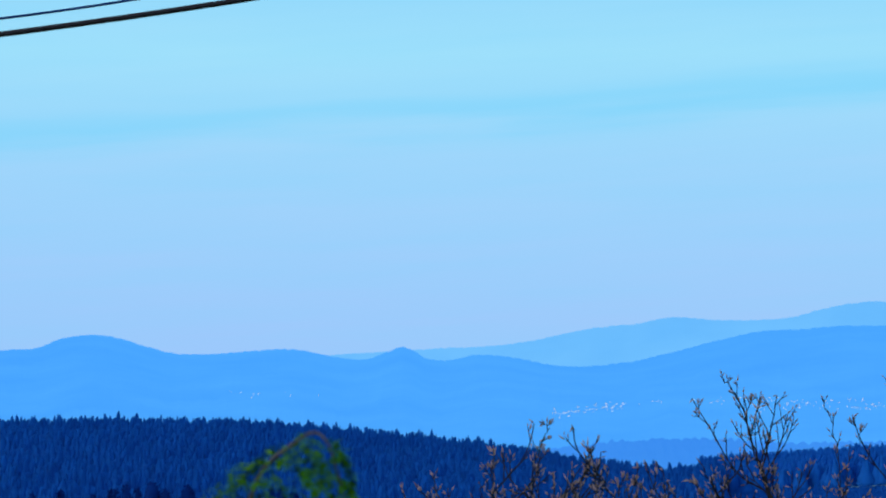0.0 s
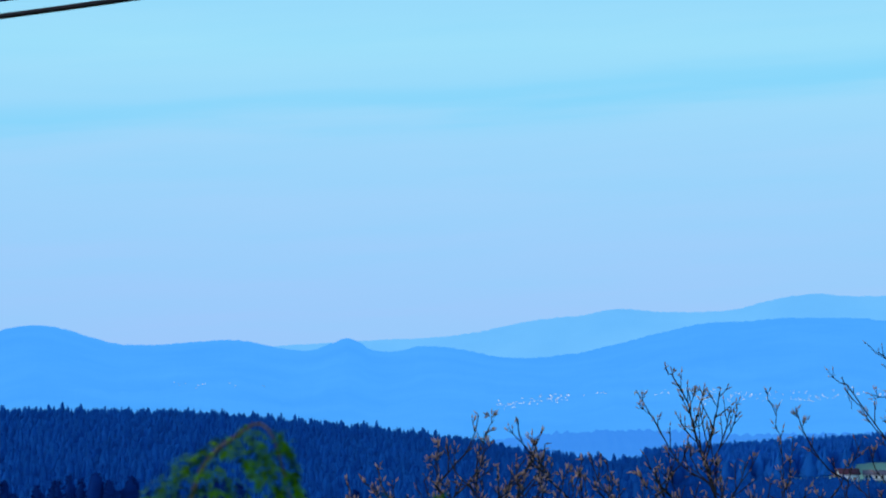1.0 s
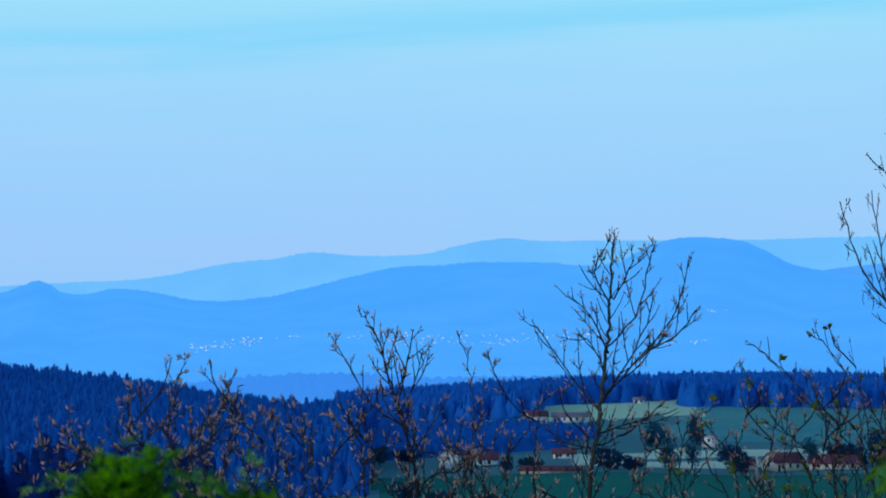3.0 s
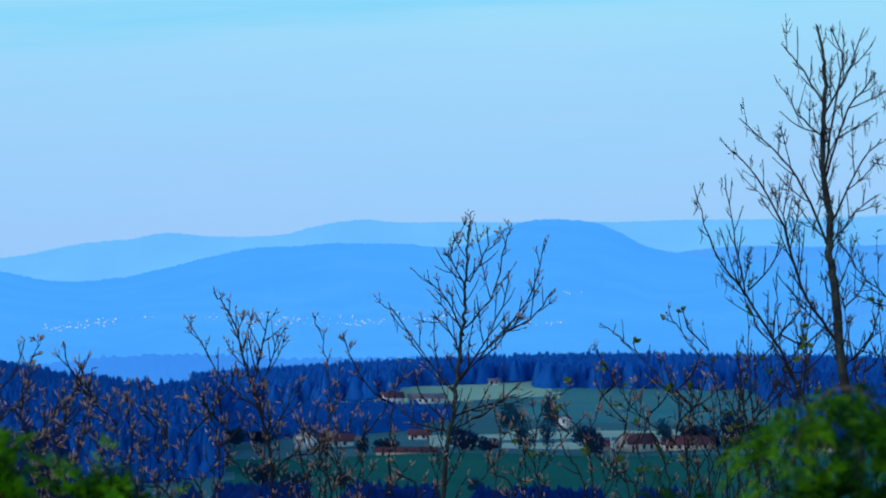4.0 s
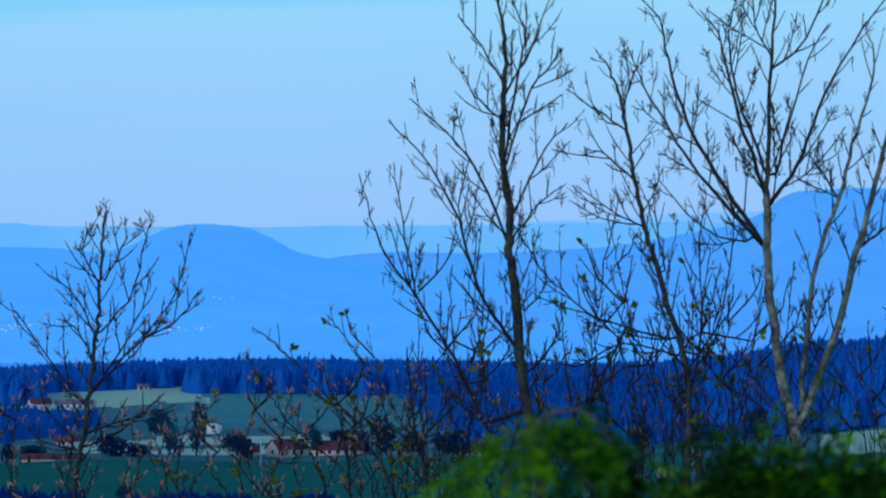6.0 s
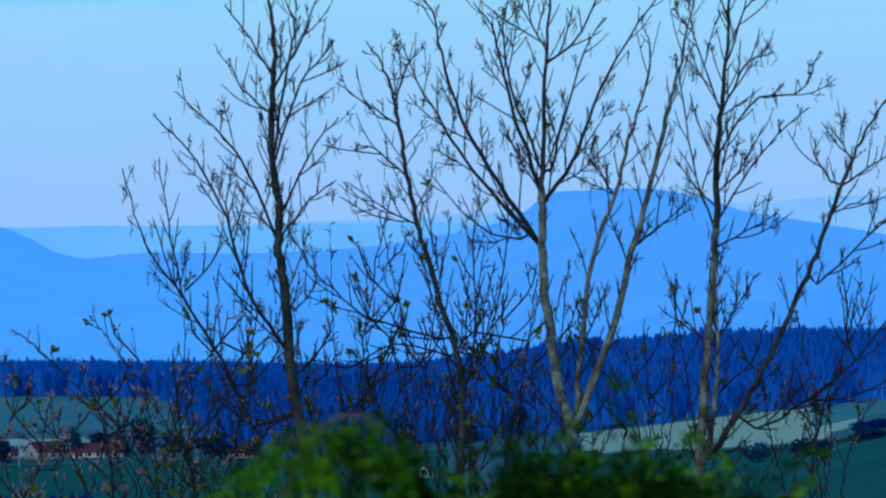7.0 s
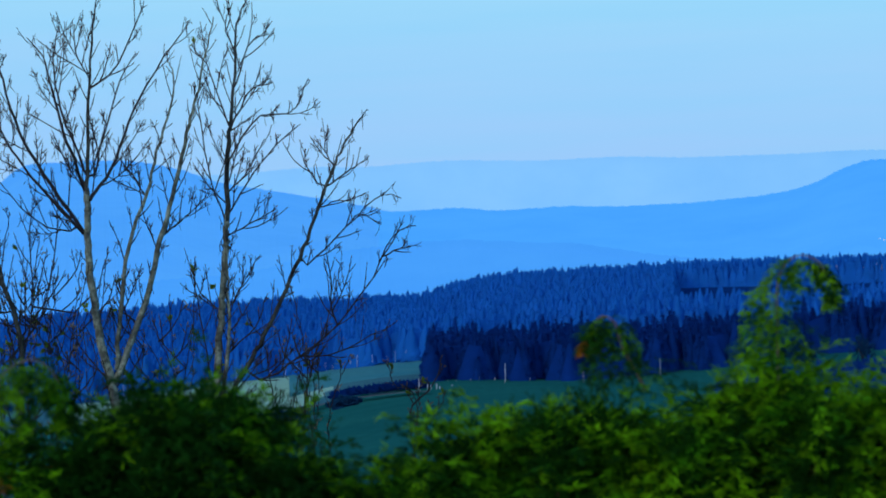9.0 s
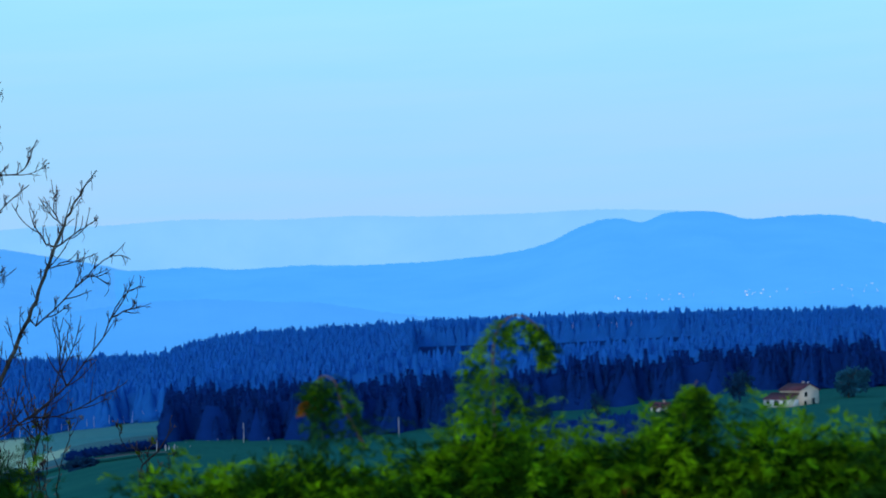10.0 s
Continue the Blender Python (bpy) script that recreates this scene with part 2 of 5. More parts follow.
class Builder:
    """Collects tubes, blades and boxes into one mesh of triangles."""

    def __init__(self):
        self.v, self.f, self.n = [], [], 0

    def add(self, v, f):
        self.v.append(np.asarray(v, float))
        self.f.append(np.asarray(f, int) + self.n)
        self.n += len(v)

    def tube(self, pts, radii, sides=6):
        pts = np.asarray(pts, float)
        k = len(pts)
        tan = np.gradient(pts, axis=0)
        tan /= np.linalg.norm(tan, axis=1)[:, None] + 1e-9
        ref = np.array((0.31, 0.93, 0.17))
        a = np.cross(tan, ref)
        a /= np.linalg.norm(a, axis=1)[:, None] + 1e-9
        b = np.cross(tan, a)
        th = np.arange(sides) * 2 * np.pi / sides
        ring = pts[:, None] + np.asarray(radii)[:, None, None] * (np.cos(th)[None, :, None] * a[:, None] + np.sin(th)[None, :, None] * b[:, None])
        v = np.concatenate([ring.reshape(-1, 3), pts[:1], pts[-1:]])
        f = []
        for i in range(k - 1):
            for j in range(sides):
                p, q = i * sides + j, i * sides + (j + 1) % sides
                f += [(p, q, q + sides), (p, q + sides, p + sides)]
        for j in range(sides):
            f += [((j + 1) % sides, j, k * sides), ((k - 1) * sides + j, (k - 1) * sides + (j + 1) % sides, k * sides + 1)]
        self.add(v, f)

    def spindle(self, p, d, length, r, sides=4):
        """A bud: pointed at both ends."""
        p, d = np.asarray(p, float), np.asarray(d, float)
        d = d / (np.linalg.norm(d) + 1e-9)
        a = np.cross(d, (0.3, 0.9, 0.2))
        a /= np.linalg.norm(a) + 1e-9
        b = np.cross(d, a)
        th = np.arange(sides) * 2 * np.pi / sides
        ring = p + d * length * 0.38 + r * (np.cos(th)[:, None] * a + np.sin(th)[:, None] * b)
        v = np.concatenate([ring, [p], [p + d * length]])
        f = []
        for j in range(sides):
            f += [((j + 1) % sides, j, sides), (j, (j + 1) % sides, sides + 1)]
        self.add(v, f)

    def blade(self, p, d, side, length, width):
        """A small folded leaf."""
        p, d, side = (np.asarray(q, float) for q in (p, d, side))
        n = np.cross(d, side)
        v = [p, p + d * length * 0.5 + side * width + n * width * 0.25, p + d * length, p + d * length * 0.5 - side * width + n * width * 0.25]
        self.add(v, [(0, 1, 2), (0, 2, 3)])

    def box(self, lo, hi):
        (x0, y0, z0), (x1, y1, z1) = lo, hi
        v = [(x0, y0, z0), (x1, y0, z0), (x1, y1, z0), (x0, y1, z0), (x0, y0, z1), (x1, y0, z1), (x1, y1, z1), (x0, y1, z1)]
        q = [(0, 3, 2, 1), (4, 5, 6, 7), (0, 1, 5, 4), (1, 2, 6, 5), (2, 3, 7, 6), (3, 0, 4, 7)]
        self.add(v, [t for a, b, c, d in q for t in ((a, b, c), (a, c, d))])

    def mesh(self, name, mat, smooth=False):
        return mesh_from(name, np.concatenate(self.v), np.concatenate(self.f), [mat], smooth)

    def part(self, name, mat, parent, label="", smooth=False):
        ob = hang(new(name, self.mesh(name, mat, smooth)), parent)
        return tagged(ob, label) if label else ob


# ---------------------------------------------------------------- the ground, one sheet
G_NEAR = curve_through((-14, 6, 20, 24, 28, 31, 33, 34.8, 36, 38, 42, 46, 50, 58), (-48, -47, -47, -44, -40, -36, -32.5, -27.5, -25.5, -25, -23.5, -19.5, -15.3, -11))
G_FAR = curve_through((-14, -4, 0, 5.5, 8, 11, 14, 20, 24, 26, 27.3, 28.8, 30.5, 33, 35, 36.4, 37.2, 38.2, 39.3, 40.6, 42.5, 44.2, 46, 52, 58), (-27, -27, -35, -50, -45, -40, -37, -37, -37, -32, -26, -21, -17.5, -15, -14.5, -12, -6.5, -3, -1.2, 0.2, 2.2, 3.2, 4.3, 5, 5))


def ground_z(az, r):
    az = np.asarray(az, float)
    r = np.asarray(r, float)
    near, far = G_NEAR(az), G_FAR(az)
    t = np.clip((r - 650) / 650, 0, 1)
    t = t * t * (3 - 2 * t) * 0.5 + t * 0.5
    z = np.where(r < 650, near * r / 650, near + (far - near) * t)
    back = np.clip((r - 1450) / 900, 0, 1)
    back = back * back * (3 - 2 * back)
    return z + (-85 - z) * back


def belt_edge(az, r):
    """The front edge of the long belt of spruces, ragged."""
    front = np.where(az < 10.4, 1235, np.where(az < 13.7, 1345 + 15 * (az - 10.4), 1262 + 6 * np.sin(az * 1.7)))
    return r > front + 8 * np.sin(az * 7) + 5 * np.sin(az * 17)


def field_index(az, r):
    """Which field a place lies in."""
    i = np.zeros(az.shape, int)
    wood = ((az < 5.6) & (r > 720)) | belt_edge(az, r) & (az < 28) | ((az > 26.5) & (r > 856)) | ((az < 10.6 - (1150 - r) / 160) & (r > 945) & (r < 1150))
    i[(az > 13.2 + (r - 960) / 500) & (az < 19.5 - (r - 960) / 300) & (r > 985 + 10 * np.sin(az * 2)) & (r < 1370 - 12 * (az - 14))] = 6
    i[(az > 6.2 + 0.5 * np.sin(r / 23) + np.clip(760 - r, 0, 200) / 90) & (az < 25) & (r < 828 + 5 * np.sin(az * 2.3))] = 1
    i[(az > 8) & (az < 13.85 - (r - 1300) / 400) & (r > 1175 + 8 * np.sin(az * 3)) & (r < 1405)] = 2
    i[(az > 11.2) & (az < 17.6) & (r > 866) & (r < 938 + 6 * np.sin(az * 2))] = 3
    i[(az > 12.2) & (az < 16) & (r > 893) & (r < 902)] = 0
    i[(az > 28) & (az < 33.4 + (r - 700) / 60) & (r > 742 - (az - 29) * 9) & (r < 850)] = 2
    i[(az > 33.2) & (az < 36.6) & (r > 760) & (r < 900)] = 6
    i[(az > 27) & (r < 742 - (az - 29) * 9)] = 1
    i[(az > 33) & (r < 600 + 8 * np.sin(az * 2)) & (r > 560)] = 0
    i[(az > 36.4) & (r < 760)] = 1
    i[wood] = 4
    i[r < 60] = 5
    return i


az_nodes = np.concatenate([np.arange(-180, -14, 8.0), np.arange(-14, 56, 0.2), np.arange(56, 181, 8.0)])
az_nodes[-1] = 180
r_nodes = np.concatenate([[0.0, 1, 3, 6, 10, 15, 20, 30, 45, 60, 100, 160, 240, 320, 400, 470, 540], np.arange(590, 1460, 15.0), np.arange(1500, 2400, 100), [2600, 3200, 4000, 4900]])
AZ, RR = np.meshgrid(az_nodes, r_nodes)
BACK = np.clip((np.where(AZ < -14, AZ + 360, AZ) - 56) / 290, 0, 1)
ZZ = np.where((AZ >= -14) & (AZ <= 56), ground_z(np.clip(AZ, -14, 56), RR), ground_z(56 + 0 * AZ, RR) * (1 - BACK) + ground_z(-14 + 0 * AZ, RR) * BACK)
ZZ += 0.6 * np.sin(RR / 37 + AZ * 0.9) * np.clip((RR - 200) / 400, 0, 1)
verts = np.stack([RR * np.sin(np.radians(AZ)), RR * np.cos(np.radians(AZ)), ZZ], -1).reshape(-1, 3)
na, nr = len(az_nodes), len(r_nodes)
j, i = np.meshgrid(np.arange(na - 1), np.arange(nr - 1))
a = (i * na + j).ravel()
faces = np.stack([a, a + 1, a + na + 1, a + na], 1)
mid_az = (AZ[:-1, :-1] + AZ[:-1, 1:]).ravel() / 2
mid_r = (RR[:-1, :-1] + RR[1:, :-1]).ravel() / 2
ground = new("ground", mesh_from("ground", verts, faces[:, ::-1], [M_GRASS, M_GREEN, M_PALE, M_STRAW, M_FLOOR, M_LAWN, M_TEAL], True, field_index(mid_az, mid_r)))
tagged(ground, "rolling farmland with meadows, crops and woods", "ground", kind="structure")

# ---------------------------------------------------------------- far hills


def hill_range(name, label, crest_az, crest_el, r_foot, r_crest, mat, foot_el, rough=1.0, tops=1.4):
    """A range of hills: from its foot up to the crest and down again behind."""
    crest = curve_through(crest_az, crest_el)
    az = np.arange(crest_az[0], crest_az[-1], 0.06)
    rows = np.linspace(0, 1.0, 15)
    v = []
    for t in rows:
        r = r_foot + (r_crest - r_foot) * t
        top = EYE + r_crest * np.tan(np.radians(crest(az)))
        foot = EYE + r_foot * np.tan(np.radians(foot_el))
        s = t ** 1.15
        z = foot + (top - foot) * s
        wob = np.array([noise.fractal(Vector((q * 0.55, t * 2.2, r_crest * 0.01)), 0.9, 2.1, 5) for q in az])
        z = z + wob * 9 * rough * math.sin(math.pi * min(t, 0.98)) + wob * 1.5 * rough * t
        fine = np.array([noise.noise(Vector((q * 9.0, t * 9, 4.2))) + 0.8 * noise.noise(Vector((q * 23.0, t * 9, 1.2))) for q in az])
        z = z + fine * tops
        v.append(np.stack([r * np.sin(np.radians(az)), r * np.cos(np.radians(az)), z], 1))
    back = v[-1].copy()
    back[:, :2] *= 1.03
    back[:, 2] = -90
    v.append(back)
    n = len(az)
    j, i = np.meshgrid(np.arange(n - 1), np.arange(len(v) - 1))
    a = (i * n + j).ravel()
    f = np.stack([a, a + n, a + n + 1, a + 1], 1)
    ob = new(name, mesh_from(name, np.concatenate(v), f[:, ::-1], [mat], True))
    return tagged(ob, label, "hills", kind="structure")


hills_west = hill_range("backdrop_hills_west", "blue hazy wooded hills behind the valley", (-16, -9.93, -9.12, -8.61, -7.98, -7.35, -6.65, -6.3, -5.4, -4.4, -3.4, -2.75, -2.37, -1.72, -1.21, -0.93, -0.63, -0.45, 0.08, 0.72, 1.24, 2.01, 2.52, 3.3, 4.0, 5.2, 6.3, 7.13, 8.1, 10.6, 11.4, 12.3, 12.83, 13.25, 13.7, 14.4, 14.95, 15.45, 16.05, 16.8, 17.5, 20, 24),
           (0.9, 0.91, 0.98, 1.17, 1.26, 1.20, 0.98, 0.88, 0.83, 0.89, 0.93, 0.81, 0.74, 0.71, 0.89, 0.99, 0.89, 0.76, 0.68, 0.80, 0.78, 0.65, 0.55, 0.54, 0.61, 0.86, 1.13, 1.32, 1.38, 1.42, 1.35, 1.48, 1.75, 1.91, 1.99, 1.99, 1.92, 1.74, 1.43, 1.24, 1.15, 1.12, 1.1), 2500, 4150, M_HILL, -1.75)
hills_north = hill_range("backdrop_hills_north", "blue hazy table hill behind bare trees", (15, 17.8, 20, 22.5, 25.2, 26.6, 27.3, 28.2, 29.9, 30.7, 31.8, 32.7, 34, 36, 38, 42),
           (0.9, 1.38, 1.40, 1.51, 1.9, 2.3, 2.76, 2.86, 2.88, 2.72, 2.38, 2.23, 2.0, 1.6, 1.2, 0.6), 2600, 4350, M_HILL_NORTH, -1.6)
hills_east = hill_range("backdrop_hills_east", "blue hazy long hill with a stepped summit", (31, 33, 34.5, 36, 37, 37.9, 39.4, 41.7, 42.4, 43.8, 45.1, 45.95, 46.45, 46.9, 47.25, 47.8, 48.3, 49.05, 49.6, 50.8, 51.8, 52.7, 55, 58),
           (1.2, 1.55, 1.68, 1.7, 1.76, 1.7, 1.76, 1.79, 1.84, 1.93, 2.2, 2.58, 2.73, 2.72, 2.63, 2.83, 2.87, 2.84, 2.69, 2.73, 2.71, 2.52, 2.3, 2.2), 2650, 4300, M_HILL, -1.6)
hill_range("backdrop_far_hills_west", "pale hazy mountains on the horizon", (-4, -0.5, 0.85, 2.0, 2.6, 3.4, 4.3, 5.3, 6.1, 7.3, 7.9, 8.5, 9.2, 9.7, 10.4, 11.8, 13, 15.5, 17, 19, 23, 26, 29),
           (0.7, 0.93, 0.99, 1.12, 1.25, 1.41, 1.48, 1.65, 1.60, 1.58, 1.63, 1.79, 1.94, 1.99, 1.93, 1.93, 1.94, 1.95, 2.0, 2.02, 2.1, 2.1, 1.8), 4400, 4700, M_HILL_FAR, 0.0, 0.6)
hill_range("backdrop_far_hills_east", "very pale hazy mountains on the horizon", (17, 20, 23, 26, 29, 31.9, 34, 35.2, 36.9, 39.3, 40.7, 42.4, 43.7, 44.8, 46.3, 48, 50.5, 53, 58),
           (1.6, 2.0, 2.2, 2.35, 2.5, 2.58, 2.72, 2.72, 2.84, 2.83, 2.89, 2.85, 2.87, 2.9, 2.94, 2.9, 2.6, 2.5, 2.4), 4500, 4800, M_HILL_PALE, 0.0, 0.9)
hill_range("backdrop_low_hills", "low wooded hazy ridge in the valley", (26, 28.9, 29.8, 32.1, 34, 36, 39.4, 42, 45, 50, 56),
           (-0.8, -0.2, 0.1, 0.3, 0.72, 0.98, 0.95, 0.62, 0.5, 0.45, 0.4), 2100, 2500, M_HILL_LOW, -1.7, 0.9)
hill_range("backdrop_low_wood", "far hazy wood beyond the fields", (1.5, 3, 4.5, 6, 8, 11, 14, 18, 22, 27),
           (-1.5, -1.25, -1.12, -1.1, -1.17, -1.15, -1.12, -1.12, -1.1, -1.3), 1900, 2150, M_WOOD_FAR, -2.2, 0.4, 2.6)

# ---------------------------------------------------------------- woods


def conifer_wood(name, label, region, gap, tall, mat, seed, keep=None, cell=4.0, tiers=4, rounded=False, uneven=0.07, slim=1.15, sprays=0, spray=0.8):
    """A spruce wood: a closed bumpy canopy with many ragged tapering tops standing out of it, joined into one mesh."""
    az0, az1, r0, r1 = region
    rng = np.random.default_rng(seed)
    places = scatter(az0, az1, r0, r1, gap, seed, keep)
    rim = scatter(az0, az1, r0, r1, 1.9, seed + 50, lambda az, r: on_rim(az, r, region, keep))
    places = np.concatenate([places, rim])
    n = len(places)
    h = tall * rng.normal(1.0, uneven, n).clip(0.65, 1.3)
    tallest = rng.random(n) < 0.04
    h = np.where(tallest, h * 1.15, h)
    w = h * rng.uniform(0.15, 0.24, n) * slim
    h[n - len(rim):] *= rng.uniform(0.45, 1.0, len(rim))
    w[n - len(rim):] *= 1.2
    sides = 6
    level = np.linspace(0.0, 0.9, tiers)
    rad = np.sqrt(1.05 - level ** 2) if rounded else 1.06 - level ** 1.15
    v = np.zeros((n, tiers * sides + 1, 3))
    th = np.arange(sides) * 2 * np.pi / sides
    turn = rng.uniform(0, 6.28, (n, 1, 1)) + np.arange(tiers)[None, :, None] * 0.5
    rr = w[:, None, None] * rad[None, :, None] * rng.uniform(0.72, 1.28, (n, tiers, sides))
    v[:, :-1, 0] = (places[:, None, None, 0] + rr * np.cos(th + turn)).reshape(n, -1)
    v[:, :-1, 1] = (places[:, None, None, 1] + rr * np.sin(th + turn)).reshape(n, -1)
    v[:, :-1, 2] = (places[:, None, None, 2] + h[:, None, None] * (level[None, :, None] + rng.uniform(-0.35, 0.35, (n, tiers, sides)) * 0.9 / tiers)).reshape(n, -1)
    v[:, -1, :2] = places[:, :2] + rng.normal(0, 0.15, (n, 2))
    v[:, -1, 2] = places[:, 2] + h
    f0 = []
    for q in range(tiers - 1):
        for k in range(sides):
            p0, p1 = q * sides + k, q * sides + (k + 1) % sides
            f0 += [(p0, p1, p1 + sides), (p0, p1 + sides, p0 + sides)]
    top = (tiers - 1) * sides
    f0 += [(top + k, top + (k + 1) % sides, tiers * sides) for k in range(sides)]
    f = (np.array(f0)[None] + (np.arange(n) * (tiers * sides + 1))[:, None, None]).reshape(-1, 3)
    da = math.degrees(cell / r1)
    az, r = np.meshgrid(np.arange(az0, az1 + da, da), np.arange(r0, r1 + cell, cell))
    r = r + rng.uniform(-0.3, 0.3, r.shape) * cell
    az = az + rng.uniform(-0.3, 0.3, az.shape) * da
    inside = np.ones(az.shape, bool) if keep is None else keep(az, r)
    inside[[0, -1]] = False
    inside[:, [0, -1]] = False
    z = ground_z(az, r) + np.where(inside, tall * (0.76 + rng.uniform(-0.06, 0.06, az.shape)), -1.0)
    cv = np.stack([r * np.sin(np.radians(az)), r * np.cos(np.radians(az)), z], -1).reshape(-1, 3)
    nr, na = az.shape
    j, i = np.meshgrid(np.arange(na - 1), np.arange(nr - 1))
    a = (i * na + j).ravel()
    some = inside.ravel()
    q = np.stack([a, a + 1, a + na + 1, a + na], 1)
    q = q[some[q].any(1)]
    cf = np.concatenate([q[:, [0, 1, 2]], q[:, [0, 2, 3]]]) + n * (tiers * sides + 1)
    parts_v, parts_f = [v.reshape(-1, 3), cv], [f, cf]
    if sprays:   # ragged foliage standing off the crowns
        m = n * sprays
        tree = np.repeat(np.arange(n), sprays)
        t = 1 - rng.uniform(0, 1, m) ** 1.2 * 0.97
        shape = np.sqrt(np.clip(1.05 - t ** 2, 0.03, 1)) if rounded else 1.06 - t ** 1.15
        a = rng.uniform(0, 2 * np.pi, m)
        away = np.stack([np.cos(a), np.sin(a), rng.uniform(-0.3, 0.9, m)], 1)
        c = places[tree] + np.stack([np.cos(a) * w[tree] * shape, np.sin(a) * w[tree] * shape, h[tree] * t * 0.98], 1)
        side = np.cross(away, rng.normal(0, 1, (m, 3)))
        side /= np.linalg.norm(side, axis=1)[:, None] + 1e-9
        size = (spray * rng.uniform(0.5, 1.2, m))[:, None]
        leaf = np.stack([c - away * size * 0.4, c + side * size * 0.4, c + away * size, c - side * size * 0.4], 1).reshape(-1, 3)
        i = np.arange(m)[:, None] * 4 + len(parts_v[0]) + len(cv)
        parts_v.append(leaf)
        parts_f.append(np.concatenate([i + np.array([[0, 1, 2]]), i + np.array([[0, 2, 3]])]))
    ob = new(name, mesh_from(name, np.concatenate(parts_v), np.concatenate(parts_f), [mat], True))
    return tagged(ob, label, "wood", kind="stuff")


def on_rim(az, r, region, keep, deep=7.0):
    """Whether a place lies within a few metres of the wood's near or side edge."""
    az0, az1, r0, r1 = region
    da = np.degrees(deep / r)

    def inside(a, q):
        ok = (a > az0) & (a < az1) & (q > r0)
        return ok if keep is None else ok & keep(a, q)
    here = inside(az, r)
    return here & ~(inside(az, r - deep) & inside(az - da, r) & inside(az + da, r))


def scatter(az0, az1, r0, r1, gap, seed, keep=None):
    rng = np.random.default_rng(seed)
    n = int(radians(az1 - az0) * (r1 * r1 - r0 * r0) / 2 / gap ** 2)  # before thinning
    az, r = rng.uniform(az0, az1, n), np.sqrt(rng.uniform(r0 * r0, r1 * r1, n))
    if keep is not None:
        k = keep(az, r)
        az, r = az[k], r[k]
    return np.stack([r * np.sin(np.radians(az)), r * np.cos(np.radians(az)), ground_z(az, r)], 1)


conifer_wood("spruce_forest", "dark spruce forest, blue with haze, covering the hillside", (-14, 6.3, 740, 1330), 4.6, 14, M_SPRUCE_HAZE, 1)
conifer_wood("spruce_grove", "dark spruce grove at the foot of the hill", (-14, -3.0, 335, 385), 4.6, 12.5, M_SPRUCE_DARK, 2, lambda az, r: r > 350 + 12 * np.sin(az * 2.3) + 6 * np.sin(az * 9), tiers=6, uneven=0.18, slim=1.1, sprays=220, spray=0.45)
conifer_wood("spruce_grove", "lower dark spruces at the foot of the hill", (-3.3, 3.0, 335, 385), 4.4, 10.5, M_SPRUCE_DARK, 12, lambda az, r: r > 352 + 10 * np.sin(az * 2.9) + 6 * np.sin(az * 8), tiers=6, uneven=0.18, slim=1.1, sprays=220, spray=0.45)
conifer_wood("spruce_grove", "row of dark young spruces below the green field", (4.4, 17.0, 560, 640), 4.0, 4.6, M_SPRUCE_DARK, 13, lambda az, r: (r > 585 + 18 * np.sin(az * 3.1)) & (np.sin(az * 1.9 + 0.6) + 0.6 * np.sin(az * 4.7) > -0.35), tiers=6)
conifer_wood("spruce_forest", "spruce forest belt behind the meadows", (5.8, 28.5, 1230, 1560), 4.6, 12.5, M_SPRUCE_FAR_HAZE, 3, belt_edge)
conifer_wood("spruce_forest", "mixed dark wood beyond the farm roofs", (18.6, 28.6, 868, 1240), 5.2, 11, M_SPRUCE_HAZE, 14, lambda az, r: az > 19.7 - (r - 960) / 300 + 0.25 * np.sin(r / 11))
conifer_wood("spruce_forest", "wedge of spruce forest between the fields", (4.8, 12.4, 930, 1130), 3.8, 6, M_SPRUCE_HAZE, 4, lambda az, r: az < 11.6 - np.abs(1020 - r) / 45 + 0.3 * np.sin(r / 9))
conifer_wood("spruce_forest", "long spruce forest on the ridge", (25.5, 56, 845, 1340), 4.8, 12, M_SPRUCE_FAR_HAZE, 5, lambda az, r: ~((az > 42) & (az < 49.5 + np.sin(r / 20)) & (r > 945) & (r < 1225)) & (r > 858 + 5 * np.sin(az * 5)))
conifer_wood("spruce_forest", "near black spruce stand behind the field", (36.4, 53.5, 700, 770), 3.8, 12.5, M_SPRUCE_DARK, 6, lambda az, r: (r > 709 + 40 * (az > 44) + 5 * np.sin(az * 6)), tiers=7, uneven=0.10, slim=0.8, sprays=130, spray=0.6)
conifer_wood("spruce_thicket", "low dark thicket on the slope below the villa", (42.6, 48.2, 120, 330), 2.6, 2.6, M_SPRUCE_DARK, 7, lambda az, r: (az > 43.2 + 0.3 * np.sin(r / 9)) & (az < 47.7 - (330 - r) / 200 + 0.3 * np.sin(r / 6)), cell=2.0, tiers=6)

# ---------------------------------------------------------------- houses and farms


